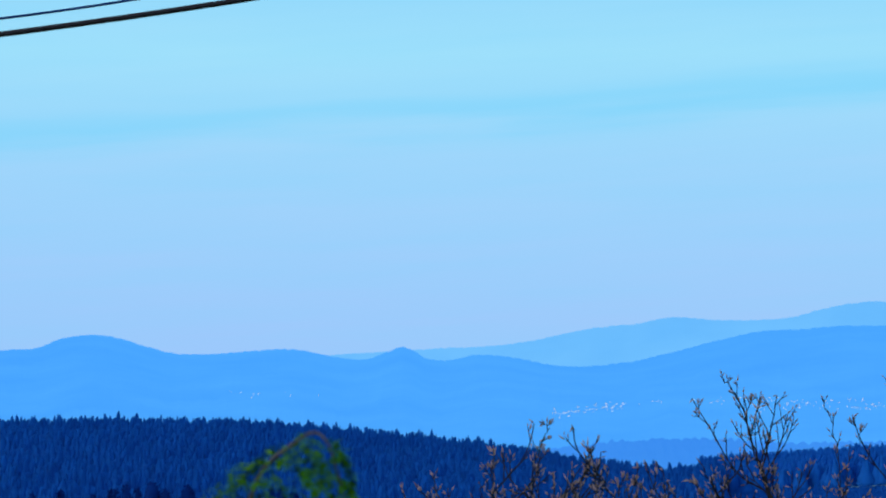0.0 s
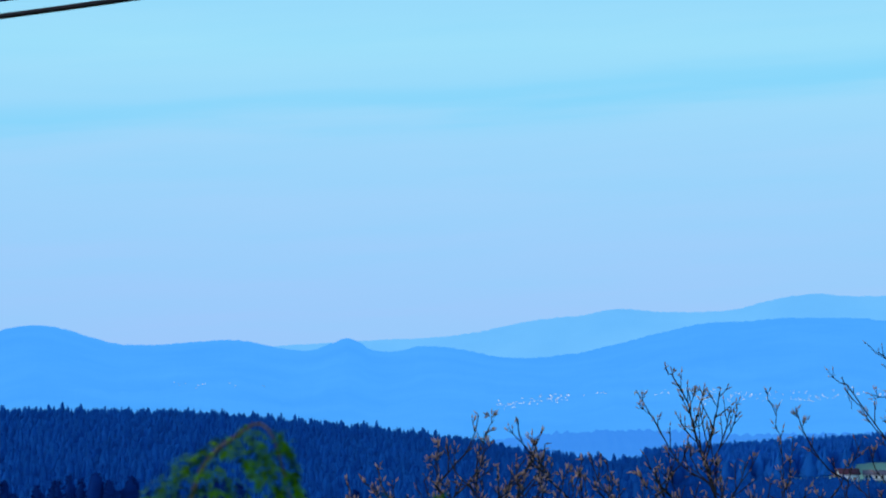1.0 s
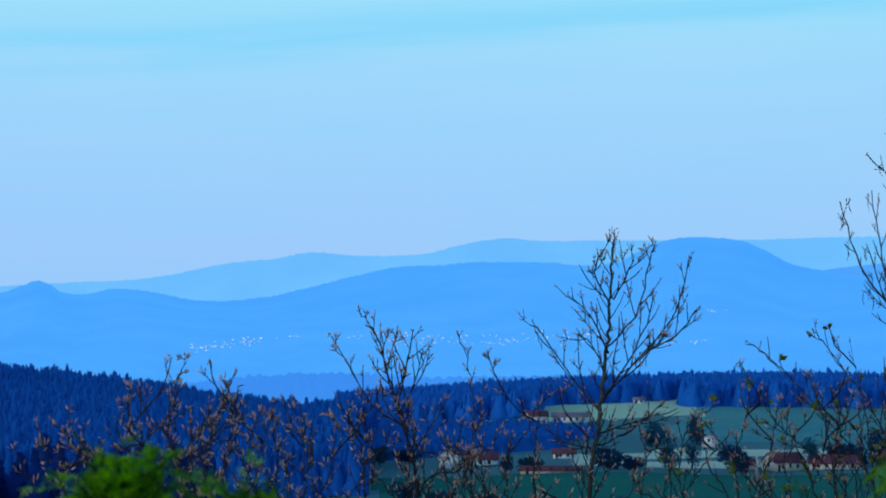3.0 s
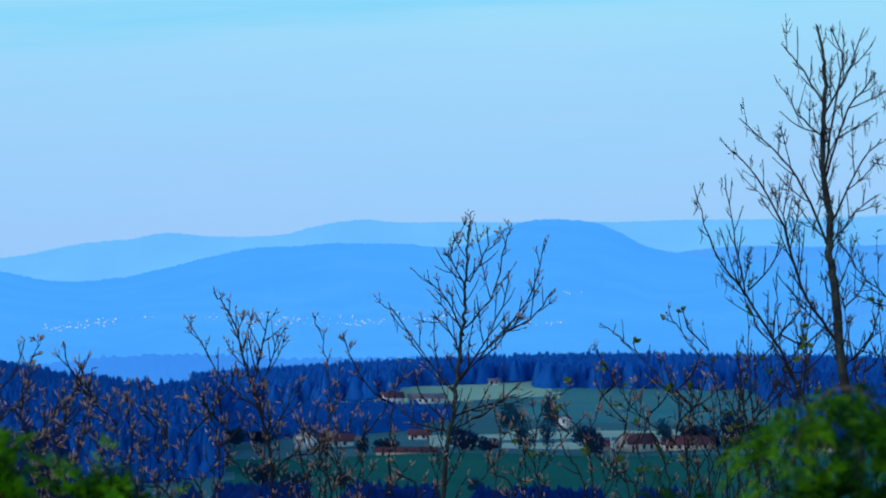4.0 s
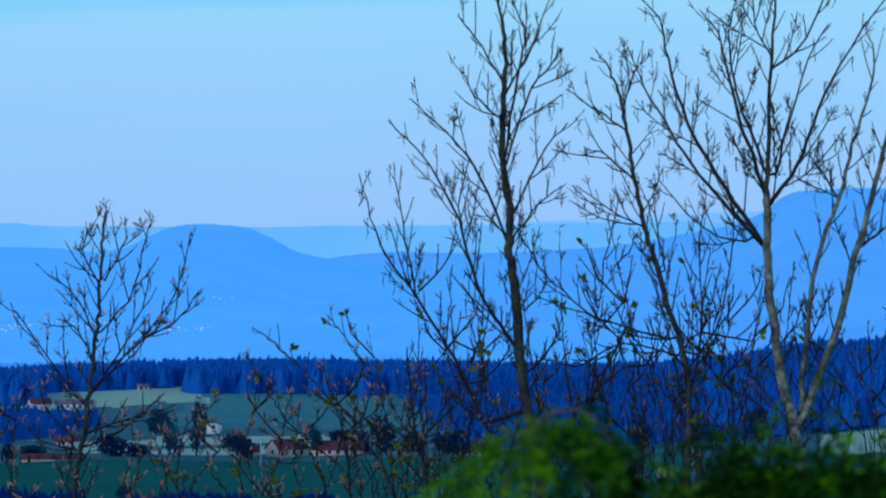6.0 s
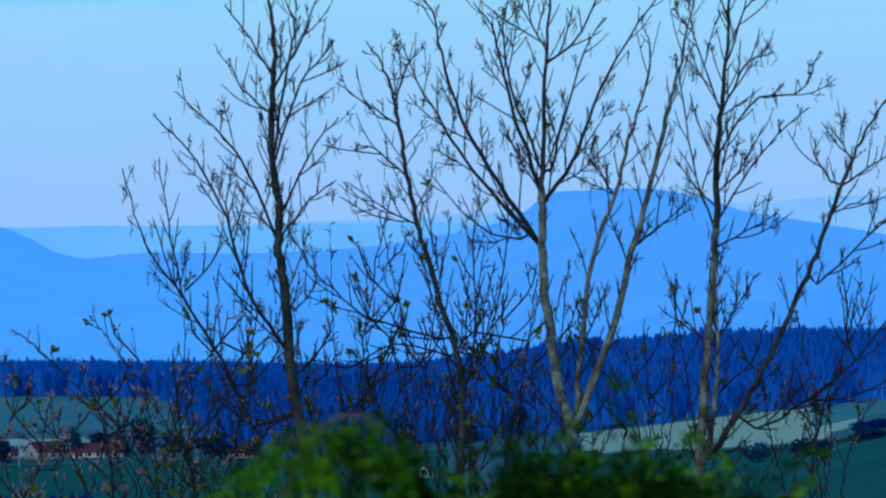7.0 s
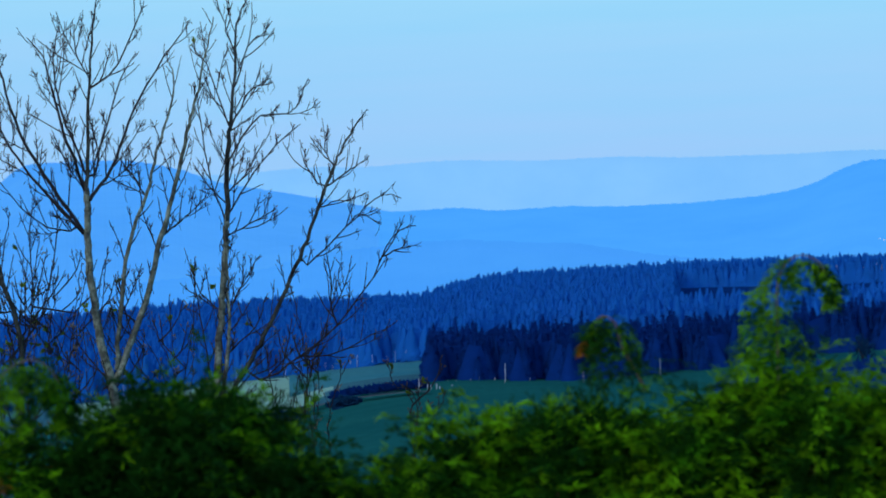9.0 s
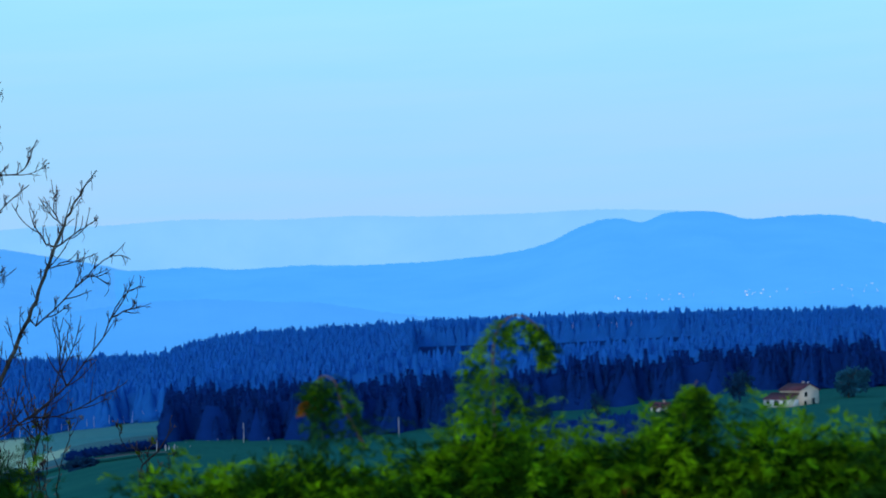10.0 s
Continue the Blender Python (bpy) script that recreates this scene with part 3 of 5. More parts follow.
def house(label, az, r, length, depth, wall_h, roof_h, turn, wall_mat, windows=3, floors=1, sink=0.3, roof_mat=None, chimney=True):
    """A farmhouse: walls, pitched roof with eaves, chimney, windows, door. Its long side faces the eye at turn 0."""
    root = new("house")
    z = float(ground_z(az, r)) - sink
    root.matrix_basis = pose(*spot(az, r, z), 0, 0, -az + turn)
    tagged(root, label, "house")
    L, D = length / 2, depth / 2
    b = Builder()
    b.box((-L, -D, 0), (L, D, wall_h))
    b.add([(-L, -D, wall_h), (-L, D, wall_h), (-L, 0, wall_h + roof_h), (L, -D, wall_h), (L, D, wall_h), (L, 0, wall_h + roof_h)], [(0, 2, 1), (3, 4, 5)])
    b.part("wall", wall_mat, root)
    e, o, th = 0.5, 0.45, 0.22
    drop = roof_h / D * o
    b = Builder()
    for s in (-1, 1):
        lo = [(-L - e, s * (D + o), wall_h - drop), (L + e, s * (D + o), wall_h - drop), (L + e, 0, wall_h + roof_h), (-L - e, 0, wall_h + roof_h)]
        hi = [(x, y, q + th) for x, y, q in lo]
        quads = [(0, 1, 2, 3), (4, 5, 6, 7), (0, 1, 5, 4), (1, 2, 6, 5), (3, 0, 4, 7)]
        b.add(lo + hi, [t for p in quads for t in ((p[0], p[1], p[2]), (p[0], p[2], p[3]))])
    roof = b.part("roof", roof_mat or M_ROOF, root)
    b = Builder()
    if not chimney:
        b.box((-L - e, -0.12, wall_h + roof_h + th - 0.05), (L + e, 0.12, wall_h + roof_h + th + 0.06))
        b.part("ridge", roof_mat or M_ROOF, roof)
        b = Builder()
    else:
        b.box((L * 0.4, -0.25, wall_h + roof_h * 0.6), (L * 0.4 + 0.5, 0.25, wall_h + roof_h + 0.8))
        b.part("chimney", M_CONCRETE, roof)
    step = length / (windows + 1)
    for fl in range(floors):
        for k in range(windows):
            x = -L + step * (k + 1)
            zz = 1.0 + fl * 2.7
            b = Builder()
            b.box((x - 0.55, -D - 0.04, zz), (x + 0.55, -D + 0.1, zz + 1.4))
            b.part("window", M_GLASS, root)
    for s in (-1, 1):
        b = Builder()
        b.box((s * L - 0.05, -0.5, wall_h - 1.6), (s * L + 0.05, 0.5, wall_h - 0.3))
        b.part("window", M_GLASS, root)
    b = Builder()
    b.box((-L + step * 0.35, -D - 0.05, 0), (-L + step * 0.35 + 0.95, -D + 0.1, 2.3))
    b.part("door", M_TWIG, root)
    return root


house("white two-storey farmhouse with a red roof", 8.40, 872, 6.5, 7, 4.6, 1.8, 80, M_WHITE, 3, 2)
house("low farm wing with a dull red roof", 9.1, 878, 12, 6, 2.6, 2.2, 0, M_WHITE, 3, 1, chimney=False)
house("white farmhouse among trees", 10.38, 1150, 9, 7, 4.0, 2.2, 15, M_WHITE, 3, 1)
house("row of low white farm buildings", 11.15, 1155, 17, 7, 2.8, 1.6, 0, M_WHITE, 5, 1, roof_mat=M_SLATE, chimney=False)
house("small white house at the wood's edge", 12.70, 1330, 6, 5, 2.2, 1.2, 0, M_WHITE, 2, 1, roof_mat=M_SLATE)
house("small white gabled barn standing in the field", 14.30, 952, 4.5, 5, 4.2, 1.0, 80, M_WHITE, 1, 1, roof_mat=M_SLATE, chimney=False)
house("farmhouse with pale gable and red roof", 15.95, 848, 12, 8, 2.9, 3.0, 35, M_PLASTER, 3, 1)
house("long low cowshed with a dull red roof", 17.1, 852, 17, 9, 2.4, 2.6, 0, M_PLASTER, 5, 1, chimney=False)
house("low shed with a red roof", 15.1, 850, 7, 5, 1.8, 1.7, 0, M_PLASTER, 1, 1, chimney=False)
house("long low shed with a red roof beside a crop field", 10.7, 832, 20, 6, 1.3, 1.3, 0, M_PLASTER, 3, 1, chimney=False)
house("cottage with pale walls half behind trees", 11.0, 905, 8, 5, 2.2, 1.6, 0, M_WHITE, 2, 1)
house("pale cottage with a brown roof beyond the hedge", 23.6, 715, 6.5, 5, 2.8, 1.8, 20, M_PLASTER, 2, 1)
house("small white shed among the trees", 24.5, 722, 3, 3, 2.4, 1.0, 60, M_WHITE, 1, 1, chimney=False)
house("low farm shed with a red roof among the trees", 20.2, 842, 14, 6, 2.0, 1.8, 0, M_PLASTER, 3, 1, chimney=False)
house("small house half hidden by dark spruces", 47.6, 690, 5, 4, 1.6, 1.0, 0, M_WHITE, 2, 1)


def villa(label, az, r, turn):
    """A two-storey gabled house with a lower lean-to wing along its long side."""
    root = new("house")
    root.matrix_basis = pose(*spot(az, r, float(ground_z(az, r)) - 0.3), 0, 0, -az + turn)
    tagged(root, label, "house")
    L, D, wh, rh, th = 3.6, 3.3, 4.3, 1.5, 0.18
    b = Builder()
    b.box((-L, -D, 0), (L, D, wh))
    b.add([(-L, -D, wh), (-L, D, wh), (-L, 0, wh + rh), (L, -D, wh), (L, D, wh), (L, 0, wh + rh)], [(0, 2, 1), (3, 4, 5)])
    b.part("wall", M_PLASTER, root)
    quads = [(0, 1, 2, 3), (4, 5, 6, 7), (0, 1, 5, 4), (1, 2, 6, 5), (2, 3, 7, 6), (3, 0, 4, 7)]

    def slab(lo):
        b.add(lo + [(x, y, z + th) for x, y, z in lo], [t for p in quads for t in ((p[0], p[1], p[2]), (p[0], p[2], p[3]))])
    b = Builder()
    for s in (-1, 1):
        slab([(-L - 0.35, s * (D + 0.4), wh - 0.18), (L + 0.35, s * (D + 0.4), wh - 0.18), (L + 0.35, 0, wh + rh), (-L - 0.35, 0, wh + rh)])
    roof = b.part("roof", M_ROOF, root)
    b = Builder()
    b.box((0.6, 0.3, wh + rh - 0.5), (1.15, 0.85, wh + rh + 0.7))
    b.part("chimney", M_CONCRETE, roof)
    wing = Builder()
    wing.box((-L - 2.6, -D - 3.2, 0), (L - 0.4, -D - 0.01, 2.0))
    wing = wing.part("wing", M_WHITE, root, "low white lean-to wing")
    b = Builder()
    slab([(-L - 2.9, -D - 3.6, 1.95), (L - 0.2, -D - 3.6, 1.95), (L - 0.2, -D - 0.02, 3.5), (-L - 2.9, -D - 0.02, 3.5)])
    b.part("wing_roof", M_ROOF, wing)
    for x, z, w, q in ((-4.6, 0.8, 0.9, 1.0), (-1.6, 0.5, 1.6, 1.3), (1.2, 0.8, 0.9, 1.0)):
        b = Builder()
        b.box((x - w / 2, -D - 3.24, z), (x + w / 2, -D - 3.1, z + q))
        b.part("window", M_GLASS, wing)
    for y, z, w, q in ((-1.3, 2.7, 0.9, 1.1), (1.3, 0.3, 1.0, 2.0), (-1.6, 0.6, 0.8, 1.0)):
        b = Builder()
        b.box((L - 0.1, y - w / 2, z), (L + 0.05, y + w / 2, z + q))
        b.part("window", M_GLASS, root)


villa("cream villa with a red tiled roof and a white wing", 50.75, 640, -45)


def hillside_spot(hill, az, el):
    """The place on a hill range's slope in this direction from the eye."""
    d = Vector((math.sin(radians(az)), math.cos(radians(az)), math.tan(radians(el)))).normalized()
    hit, place, normal, face = hill.ray_cast(Vector((0, 0, EYE)), d)
    return place if hit else None


bpy.context.view_layer.update()
rng = random.Random(11)
M_FAR_WALL = material("glowing_far_wall", (0.85, 0.84, 0.86), 0.05, 0.2, 0.9, 0.1)
M_FAR_WALL.node_tree.nodes["Principled BSDF"].inputs["Emission Color"].default_value = (1.0, 0.95, 0.92, 1)   # whole walls glow, added so the far houses stand out from the hill
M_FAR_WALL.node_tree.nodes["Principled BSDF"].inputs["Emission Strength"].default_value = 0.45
M_FAR_ROOF = material("far_pale_roof", (0.55, 0.58, 0.68), 0.15, 0.2, 0.9, 0.1)


def village(label, hill, az0, az1, el0, el1, count, big, spread=0.05):
    for k in range(int(count * 1.3)):
        az = rng.uniform(az0, az1)
        el = el0 + (el1 - el0) * (az - az0) / (az1 - az0) + rng.gauss(0, spread)
        place = hillside_spot(hill, az, el)
        if place is None:
            continue
        w, d, h = rng.choice((0.6, 0.8, 1.1, 2.2)) * rng.uniform(0.8, 1.2) * big, rng.uniform(1.5, 3), rng.uniform(0.35, 1.0) * big
        root = new("village_house")
        root.matrix_basis = pose(*place, 0, 0, -az + rng.uniform(-25, 25))
        tagged(root, label, "house", "village on the far hillside")
        b = Builder()
        b.box((-w / 2, -d / 2, -1.5), (w / 2, d / 2, h))
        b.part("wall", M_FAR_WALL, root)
        b = Builder()
        b.add([(-w / 2, -d / 2, h), (w / 2, -d / 2, h), (w / 2, 0, h + 0.5), (-w / 2, 0, h + 0.5), (-w / 2, d / 2, h), (w / 2, d / 2, h)],
              [(0, 1, 2), (0, 2, 3), (3, 2, 5), (3, 5, 4), (0, 3, 4), (1, 5, 2)])
        b.part("roof", M_FAR_ROOF, root)


FAR_HOUSE = "tiny pale house of a far hillside village"
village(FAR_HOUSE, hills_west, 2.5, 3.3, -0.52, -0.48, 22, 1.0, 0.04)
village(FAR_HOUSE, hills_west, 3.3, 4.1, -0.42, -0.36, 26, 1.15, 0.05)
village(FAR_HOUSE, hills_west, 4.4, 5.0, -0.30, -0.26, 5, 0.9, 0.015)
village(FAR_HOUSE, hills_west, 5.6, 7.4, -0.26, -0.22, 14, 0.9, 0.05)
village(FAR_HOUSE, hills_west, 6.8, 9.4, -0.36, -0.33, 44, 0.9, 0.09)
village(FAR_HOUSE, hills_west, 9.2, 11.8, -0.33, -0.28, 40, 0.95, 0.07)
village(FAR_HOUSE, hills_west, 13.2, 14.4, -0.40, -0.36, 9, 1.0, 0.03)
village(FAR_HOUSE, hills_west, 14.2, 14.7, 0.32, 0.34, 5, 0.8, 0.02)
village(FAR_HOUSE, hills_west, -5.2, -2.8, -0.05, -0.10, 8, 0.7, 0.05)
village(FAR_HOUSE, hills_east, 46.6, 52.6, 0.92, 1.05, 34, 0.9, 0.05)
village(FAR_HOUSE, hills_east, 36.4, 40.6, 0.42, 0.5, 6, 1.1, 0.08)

# ---------------------------------------------------------------- field trees, lanes, poles


def field_tree(label, az, r, tall, wide, mat, seed, lift=0.04):
    """A broadleaf tree: trunk, limbs and a crown of many small clumps."""
    rg = random.Random(seed)
    root = new("tree")
    root.matrix_basis = pose(*spot(az, r, float(ground_z(az, r)) - 0.2))
    tagged(root, label, "tree")
    b = Builder()
    b.tube([(0, 0, 0), (0.1, 0, tall * 0.35), (0.0, 0.1, tall * 0.7)], [tall * 0.03, tall * 0.022, tall * 0.008], 5)
    for k in range(5):
        a = rg.uniform(0, 6.28)
        b.tube([(0, 0, tall * (0.25 + 0.07 * k)), (math.cos(a) * wide * 0.3, math.sin(a) * wide * 0.3, tall * (0.5 + 0.07 * k))], [tall * 0.012, tall * 0.004], 4)
    b.part("trunk", M_BARK, root)
    b = Builder()
    lobes = [(rg.uniform(-0.3, 0.3) * wide, rg.uniform(-0.3, 0.3) * wide, tall * rg.uniform(0.25, 0.75), rg.uniform(0.18, 0.36)) for _ in range(8)] + [(0, 0, tall * 0.45, 0.38)]
    for k in range(620):
        lx, ly, lz, size = lobes[k % 9]
        d = np.array([rg.gauss(0, 1) for _ in range(3)])
        d /= np.linalg.norm(d)
        q = rg.uniform(0.55, 1.0)
        c = np.array((lx + d[0] * wide * size * q, ly + d[1] * wide * size * q, max(0.2, min(tall, lz + d[2] * tall * size * 0.95 * q))))
        s = wide * rg.uniform(0.032, 0.062)
        for w in range(3):
            e = d + np.array([rg.gauss(0, 0.6) for _ in range(3)])
            e /= np.linalg.norm(e)
            g = np.cross(e, (0.2, 0.5, 0.8))
            g /= np.linalg.norm(g) + 1e-9
            b.blade(c - e * s, e, g, s * 2, s * 0.8)
    b.part("crown", mat, root)


for k, (az, r, tall, wide) in enumerate(((5.9, 905, 9, 10), (6.8, 900, 8, 11), (7.4, 905, 9, 12), (9.7, 830, 7, 8), (10.2, 835, 8, 8), (12.0, 845, 8, 10), (12.6, 842, 9, 10), (13.4, 845, 10, 8), (13.9, 850, 12, 7),
                                         (14.8, 835, 9, 9), (13.1, 950, 14, 11), (14.0, 960, 13, 9), (15.0, 822, 8, 6), (16.6, 850, 11, 10), (17.4, 860, 12, 11), (18.1, 860, 12, 11), (18.8, 850, 11, 12), (19.6, 840, 10, 12),
                                         (20.6, 835, 10, 10), (21.6, 835, 11, 12), (22.6, 840, 11, 12), (24.0, 850, 12, 12), (25.3, 850, 12, 12), (26.6, 850, 12, 12), (27.6, 870, 10, 10), (8.2, 690, 6, 8), (9.2, 700, 6, 7), (7.4, 700, 7, 8), (12.3, 690, 5, 7),
                                         (33.2, 560, 5, 8), (34.4, 545, 5, 7), (32.0, 575, 5, 8), (44.8, 640, 9, 8), (46.2, 650, 10, 8), (51.85, 665, 15, 9.5), (49.4, 690, 9, 8), (48.2, 690, 8, 8))):
    field_tree("dark round field tree in early leaf", az, r, tall * (0.85, 1.0, 0.7, 1.1)[k % 4], wide * (1.1, 0.8, 1.0, 0.7, 1.2)[k % 5], M_BROAD_TEAL if k % 3 == 1 else M_BROAD, 100 + k)


def lane(name, label, points, width, mat, lift=0.12):
    pts = []
    for (a0, r0), (a1, r1) in zip(points, points[1:]):
        for t in np.linspace(0, 1, 14, endpoint=False):
            pts.append((a0 + (a1 - a0) * t, r0 + (r1 - r0) * t))
    pts.append(points[-1])
    v, f = [], []
    for q, (az, r) in enumerate(pts):
        for s in (-1, 1):
            rr = r + s * width / 2
            v.append(spot(az, rr, float(ground_z(az, rr)) + lift + 0.6))
    for q in range(len(pts) - 1):
        f.append((2 * q, 2 * q + 2, 2 * q + 3, 2 * q + 1))
    return tagged(new(name, mesh_from(name, v, f, [mat])), label, "lane", kind="structure")


lane("road", "narrow asphalt lane between the fields", ((28.5, 735), (30, 722), (33, 690), (36.4, 652)), 6, M_ROAD)

b = Builder()
rg = random.Random(5)
for k in range(420):
    az = 34.2 + 2.1 * k / 420
    r = 692 - (az - 34.2) * 8 + rg.uniform(-2, 2)
    z = float(ground_z(az, r)) + 0.4
    for w in range(3):
        d = np.array((rg.gauss(0, 0.8), rg.gauss(0, 0.8), 1.0))
        d /= np.linalg.norm(d)
        b.blade(np.array(spot(az, r, z)) + (rg.uniform(-1, 1), 0, 0), d, np.array((1.0, 0, 0)), rg.uniform(1.5, 3.0), 0.7)
tagged(new("field_hedge", b.mesh("field_hedge", M_SPRUCE_DARK)), "long dark hedgerow along the lane", "hedge", kind="stuff")

for az, r, tall, thick in ((36.15, 668, 3.4, 0.13), (36.35, 668, 1.9, 0.15), (36.42, 670, 1.4, 0.16), (36.55, 668, 1.8, 0.14), (36.62, 668, 1.2, 0.13), (36.9, 676, 0.8, 0.12), (38.12, 690, 5.6, 0.10), (39.9, 695, 2.2, 0.08), (41.65, 690, 5.2, 0.10), (15.35, 820, 7, 0.2), (50.95, 650, 6, 0.2)):
    b = Builder()
    z = float(ground_z(az, r))
    b.tube([spot(az, r, z - 0.5), spot(az, r, z + tall * 0.5), spot(az, r, z + tall)], [thick, thick * 0.9, thick * 0.75], 6)
    root = new("pole", b.mesh("pole", M_POLE))
    tagged(root, "pale slim wooden pole standing in the field", "pole", "poles along the field")
rg = random.Random(9)
for k in range(16):
    az = 45.6 + 1.7 * k / 16 + rg.uniform(-0.05, 0.05)
    b = Builder()
    z = float(ground_z(az, 1226))
    tall = rg.uniform(6, 9)
    b.tube([spot(az, 1226, z - 0.3), spot(az, 1226, z + tall)], [0.16, 0.09], 5)
    tagged(new("dead_tree", b.mesh("dead_tree", M_POLE)), "pale bare dead tree at the edge of the clearing", "tree", "dead trees along the clearing")
rg = random.Random(8)
for k in range(34):
    az = 29.5 + 9.5 * k / 34 + rg.uniform(-0.08, 0.08)
    r = 853 if az < 36.3 else 703
    b = Builder()
    z = float(ground_z(az, r))
    tall = rg.uniform(1.5, 4.0) if az < 36.3 else rg.uniform(0.6, 1.2)
    b.tube([spot(az, r, z - 0.3), spot(az, r, z + tall)], [0.07, 0.05], 5)
    tagged(new("fence_post", b.mesh("fence_post", M_POLE)), "pale post at the edge of the wood", "post", "posts along the wood")

# ---------------------------------------------------------------- bare garden trees


def smooth_line(pts, n):
    p = np.asarray(pts, float)
    t = np.arange(len(p))
    s = np.linspace(0, len(p) - 1, n)
    d = np.gradient(p, axis=0)
    i = np.clip(s.astype(int), 0, len(p) - 2)
    u = (s - i)[:, None]
    return ((2 * u ** 3 - 3 * u ** 2 + 1) * p[i] + (u ** 3 - 2 * u ** 2 + u) * d[i] + (3 * u ** 2 - 2 * u ** 3) * p[i + 1] + (u ** 3 - u ** 2) * d[i + 1])


def bare_tree(label, az, r, limbs, thick, seed, buds=1.0, catkins=0.0, shoots=0.0, twig_gap=0.075, twig_len=0.26, low=0.3, bud_size=0.026, bud_mat=None, fork=0.12, fork_share=0.35, bark=None, stems=None):
    """A leafless tree: trunk and limbs along given lines (across, over the eye), with side twigs, sub-twigs, buds and catkins."""
    rg = np.random.default_rng(seed)
    root = new("bare_tree")
    gz = float(ground_z(az, r))
    root.matrix_basis = pose(*spot(az, r, gz), 0, 0, -az)
    tagged(root, label, "tree")
    tw, bd, ck, sh = Builder(), Builder(), Builder(), Builder()
    up = EYE - gz

    def bud(p, d, big=1.0):
        x = rg.random()
        if x < buds:
            bd.spindle(p, d + rg.normal(0, 0.12, 3), rg.uniform(0.6, 1.25) * bud_size * big, bud_size * 0.115 * big)
        if rg.random() < catkins:
            q = np.asarray(p)
            k = rg.uniform(0.04, 0.09)
            ck.tube([q, q + (rg.normal(0, 0.008), rg.normal(0, 0.008), -k * 0.5), q + (rg.normal(0, 0.012), rg.normal(0, 0.012), -k)], [0.0018, 0.0024, 0.0014], 3)
        if rg.random() < shoots:
            for w in range(5):
                dd = d + rg.normal(0, 0.7, 3)
                dd /= np.linalg.norm(dd)
                s = np.cross(dd, rg.normal(0, 1, 3))
                s /= np.linalg.norm(s) + 1e-9
                sh.blade(p, dd, s, rg.uniform(0.03, 0.06), rg.uniform(0.008, 0.016))

    def twig(p, d, length, rad, depth):
        """A thin shoot that bends upwards, with pairs of short spurs."""
        k = max(3, int(length / 0.045))
        pts, cur, dd = [np.asarray(p)], np.asarray(p, float), np.asarray(d, float)
        rise = rg.uniform(0.04, 0.22) * 5 / k
        for q in range(k):
            dd = dd + rg.normal(0, 0.045, 3) + (0, 0, rise)
            dd = dd / np.linalg.norm(dd)
            cur = cur + dd * length / k
            pts.append(cur)
            if depth > 0 and 0 < q < k - 1 and rg.random() < 0.6:
                for side in ((1, -1) if rg.random() < 0.5 else (rg.choice((1, -1)),)):
                    e = turned(dd, side * rg.uniform(0.45, 0.95))
                    twig(cur, e, max(0.02, length * rg.uniform(0.08, 0.40) * (1.1 - q / k)), rad * 0.76, depth - 1)
            if rg.random() < 0.4:
                bud(cur, dd + rg.normal(0, 0.5, 3), 0.75)
        tw.tube(pts, np.linspace(rad, rad * 0.68, len(pts)), 4)
        bud(cur, dd)

    def turned(d, a):
        """d turned by a, mostly across the view, partly in depth."""
        c, s = math.cos(a), math.sin(a)
        e = np.array((d[0] * c + d[2] * s, d[1], -d[0] * s + d[2] * c))
        e[1] += rg.normal(0, 0.45)
        return e / np.linalg.norm(e)

    grown = []
    for k, line in enumerate(limbs):
        pts = np.array([(x, 0.0, z + up) for x, z in line])
        depth = rg.normal(0, 0.25) if k else 0.0
        pts[:, 1] = np.linspace(0, depth, len(pts))
        if k == 0 or line[0][1] < -0.8:
            foot = (pts[0][0] * 0.3, 0, -0.25)
            pts = np.vstack([foot, (pts[0][0] * 0.8, 0, pts[0][2] * 0.6), pts])
        length = np.linalg.norm(np.diff(pts, axis=0), axis=1).sum()
        n = max(8, int(length / 0.07))
        line_pts = smooth_line(pts, n)
        line_pts[1:-1] += rg.normal(0, 0.004, (n - 2, 3))
        r0 = thick * (1.0 if k == 0 else min(0.32, 0.11 + 0.13 * length))
        tip = fork * thick if k == 0 else 0.0030
        if stems and k in stems:
            r0 = thick * stems[k]
        elif grown and line[0][1] >= -0.8:
            gap = [np.linalg.norm(q - line_pts[0], axis=1) for q, _ in grown]
            near = min(range(len(gap)), key=lambda g: gap[g].min())
            at = gap[near].argmin()
            r0 = max(0.006, min(r0, 0.9 * grown[near][1][at]))
            if gap[near][at] > 0.01:
                line_pts = np.vstack([smooth_line([grown[near][0][at], line_pts[0]], max(2, int(gap[near][at] / 0.07)) + 1)[:-1], line_pts])
                n = len(line_pts)
        radii = tip + (r0 - tip) * (1 - np.linspace(0, 1, n)) ** (0.8 if k == 0 else 1.0)
        grown.append((line_pts, radii))
        b = Builder()
        b.tube(line_pts, radii, 8 if k == 0 else 6)
        # Pale lichen bark low down; the upper limbs' backlit dark is put in as colour.
        b.part("trunk" if k == 0 else "limb", (bark if bark and line[0][1] < -0.4 else M_BARK) if r0 > 0.016 else M_TWIG, root, smooth=True)
        steps = np.linalg.norm(np.diff(line_pts, axis=0), axis=1)
        run, side = 0.0, 1
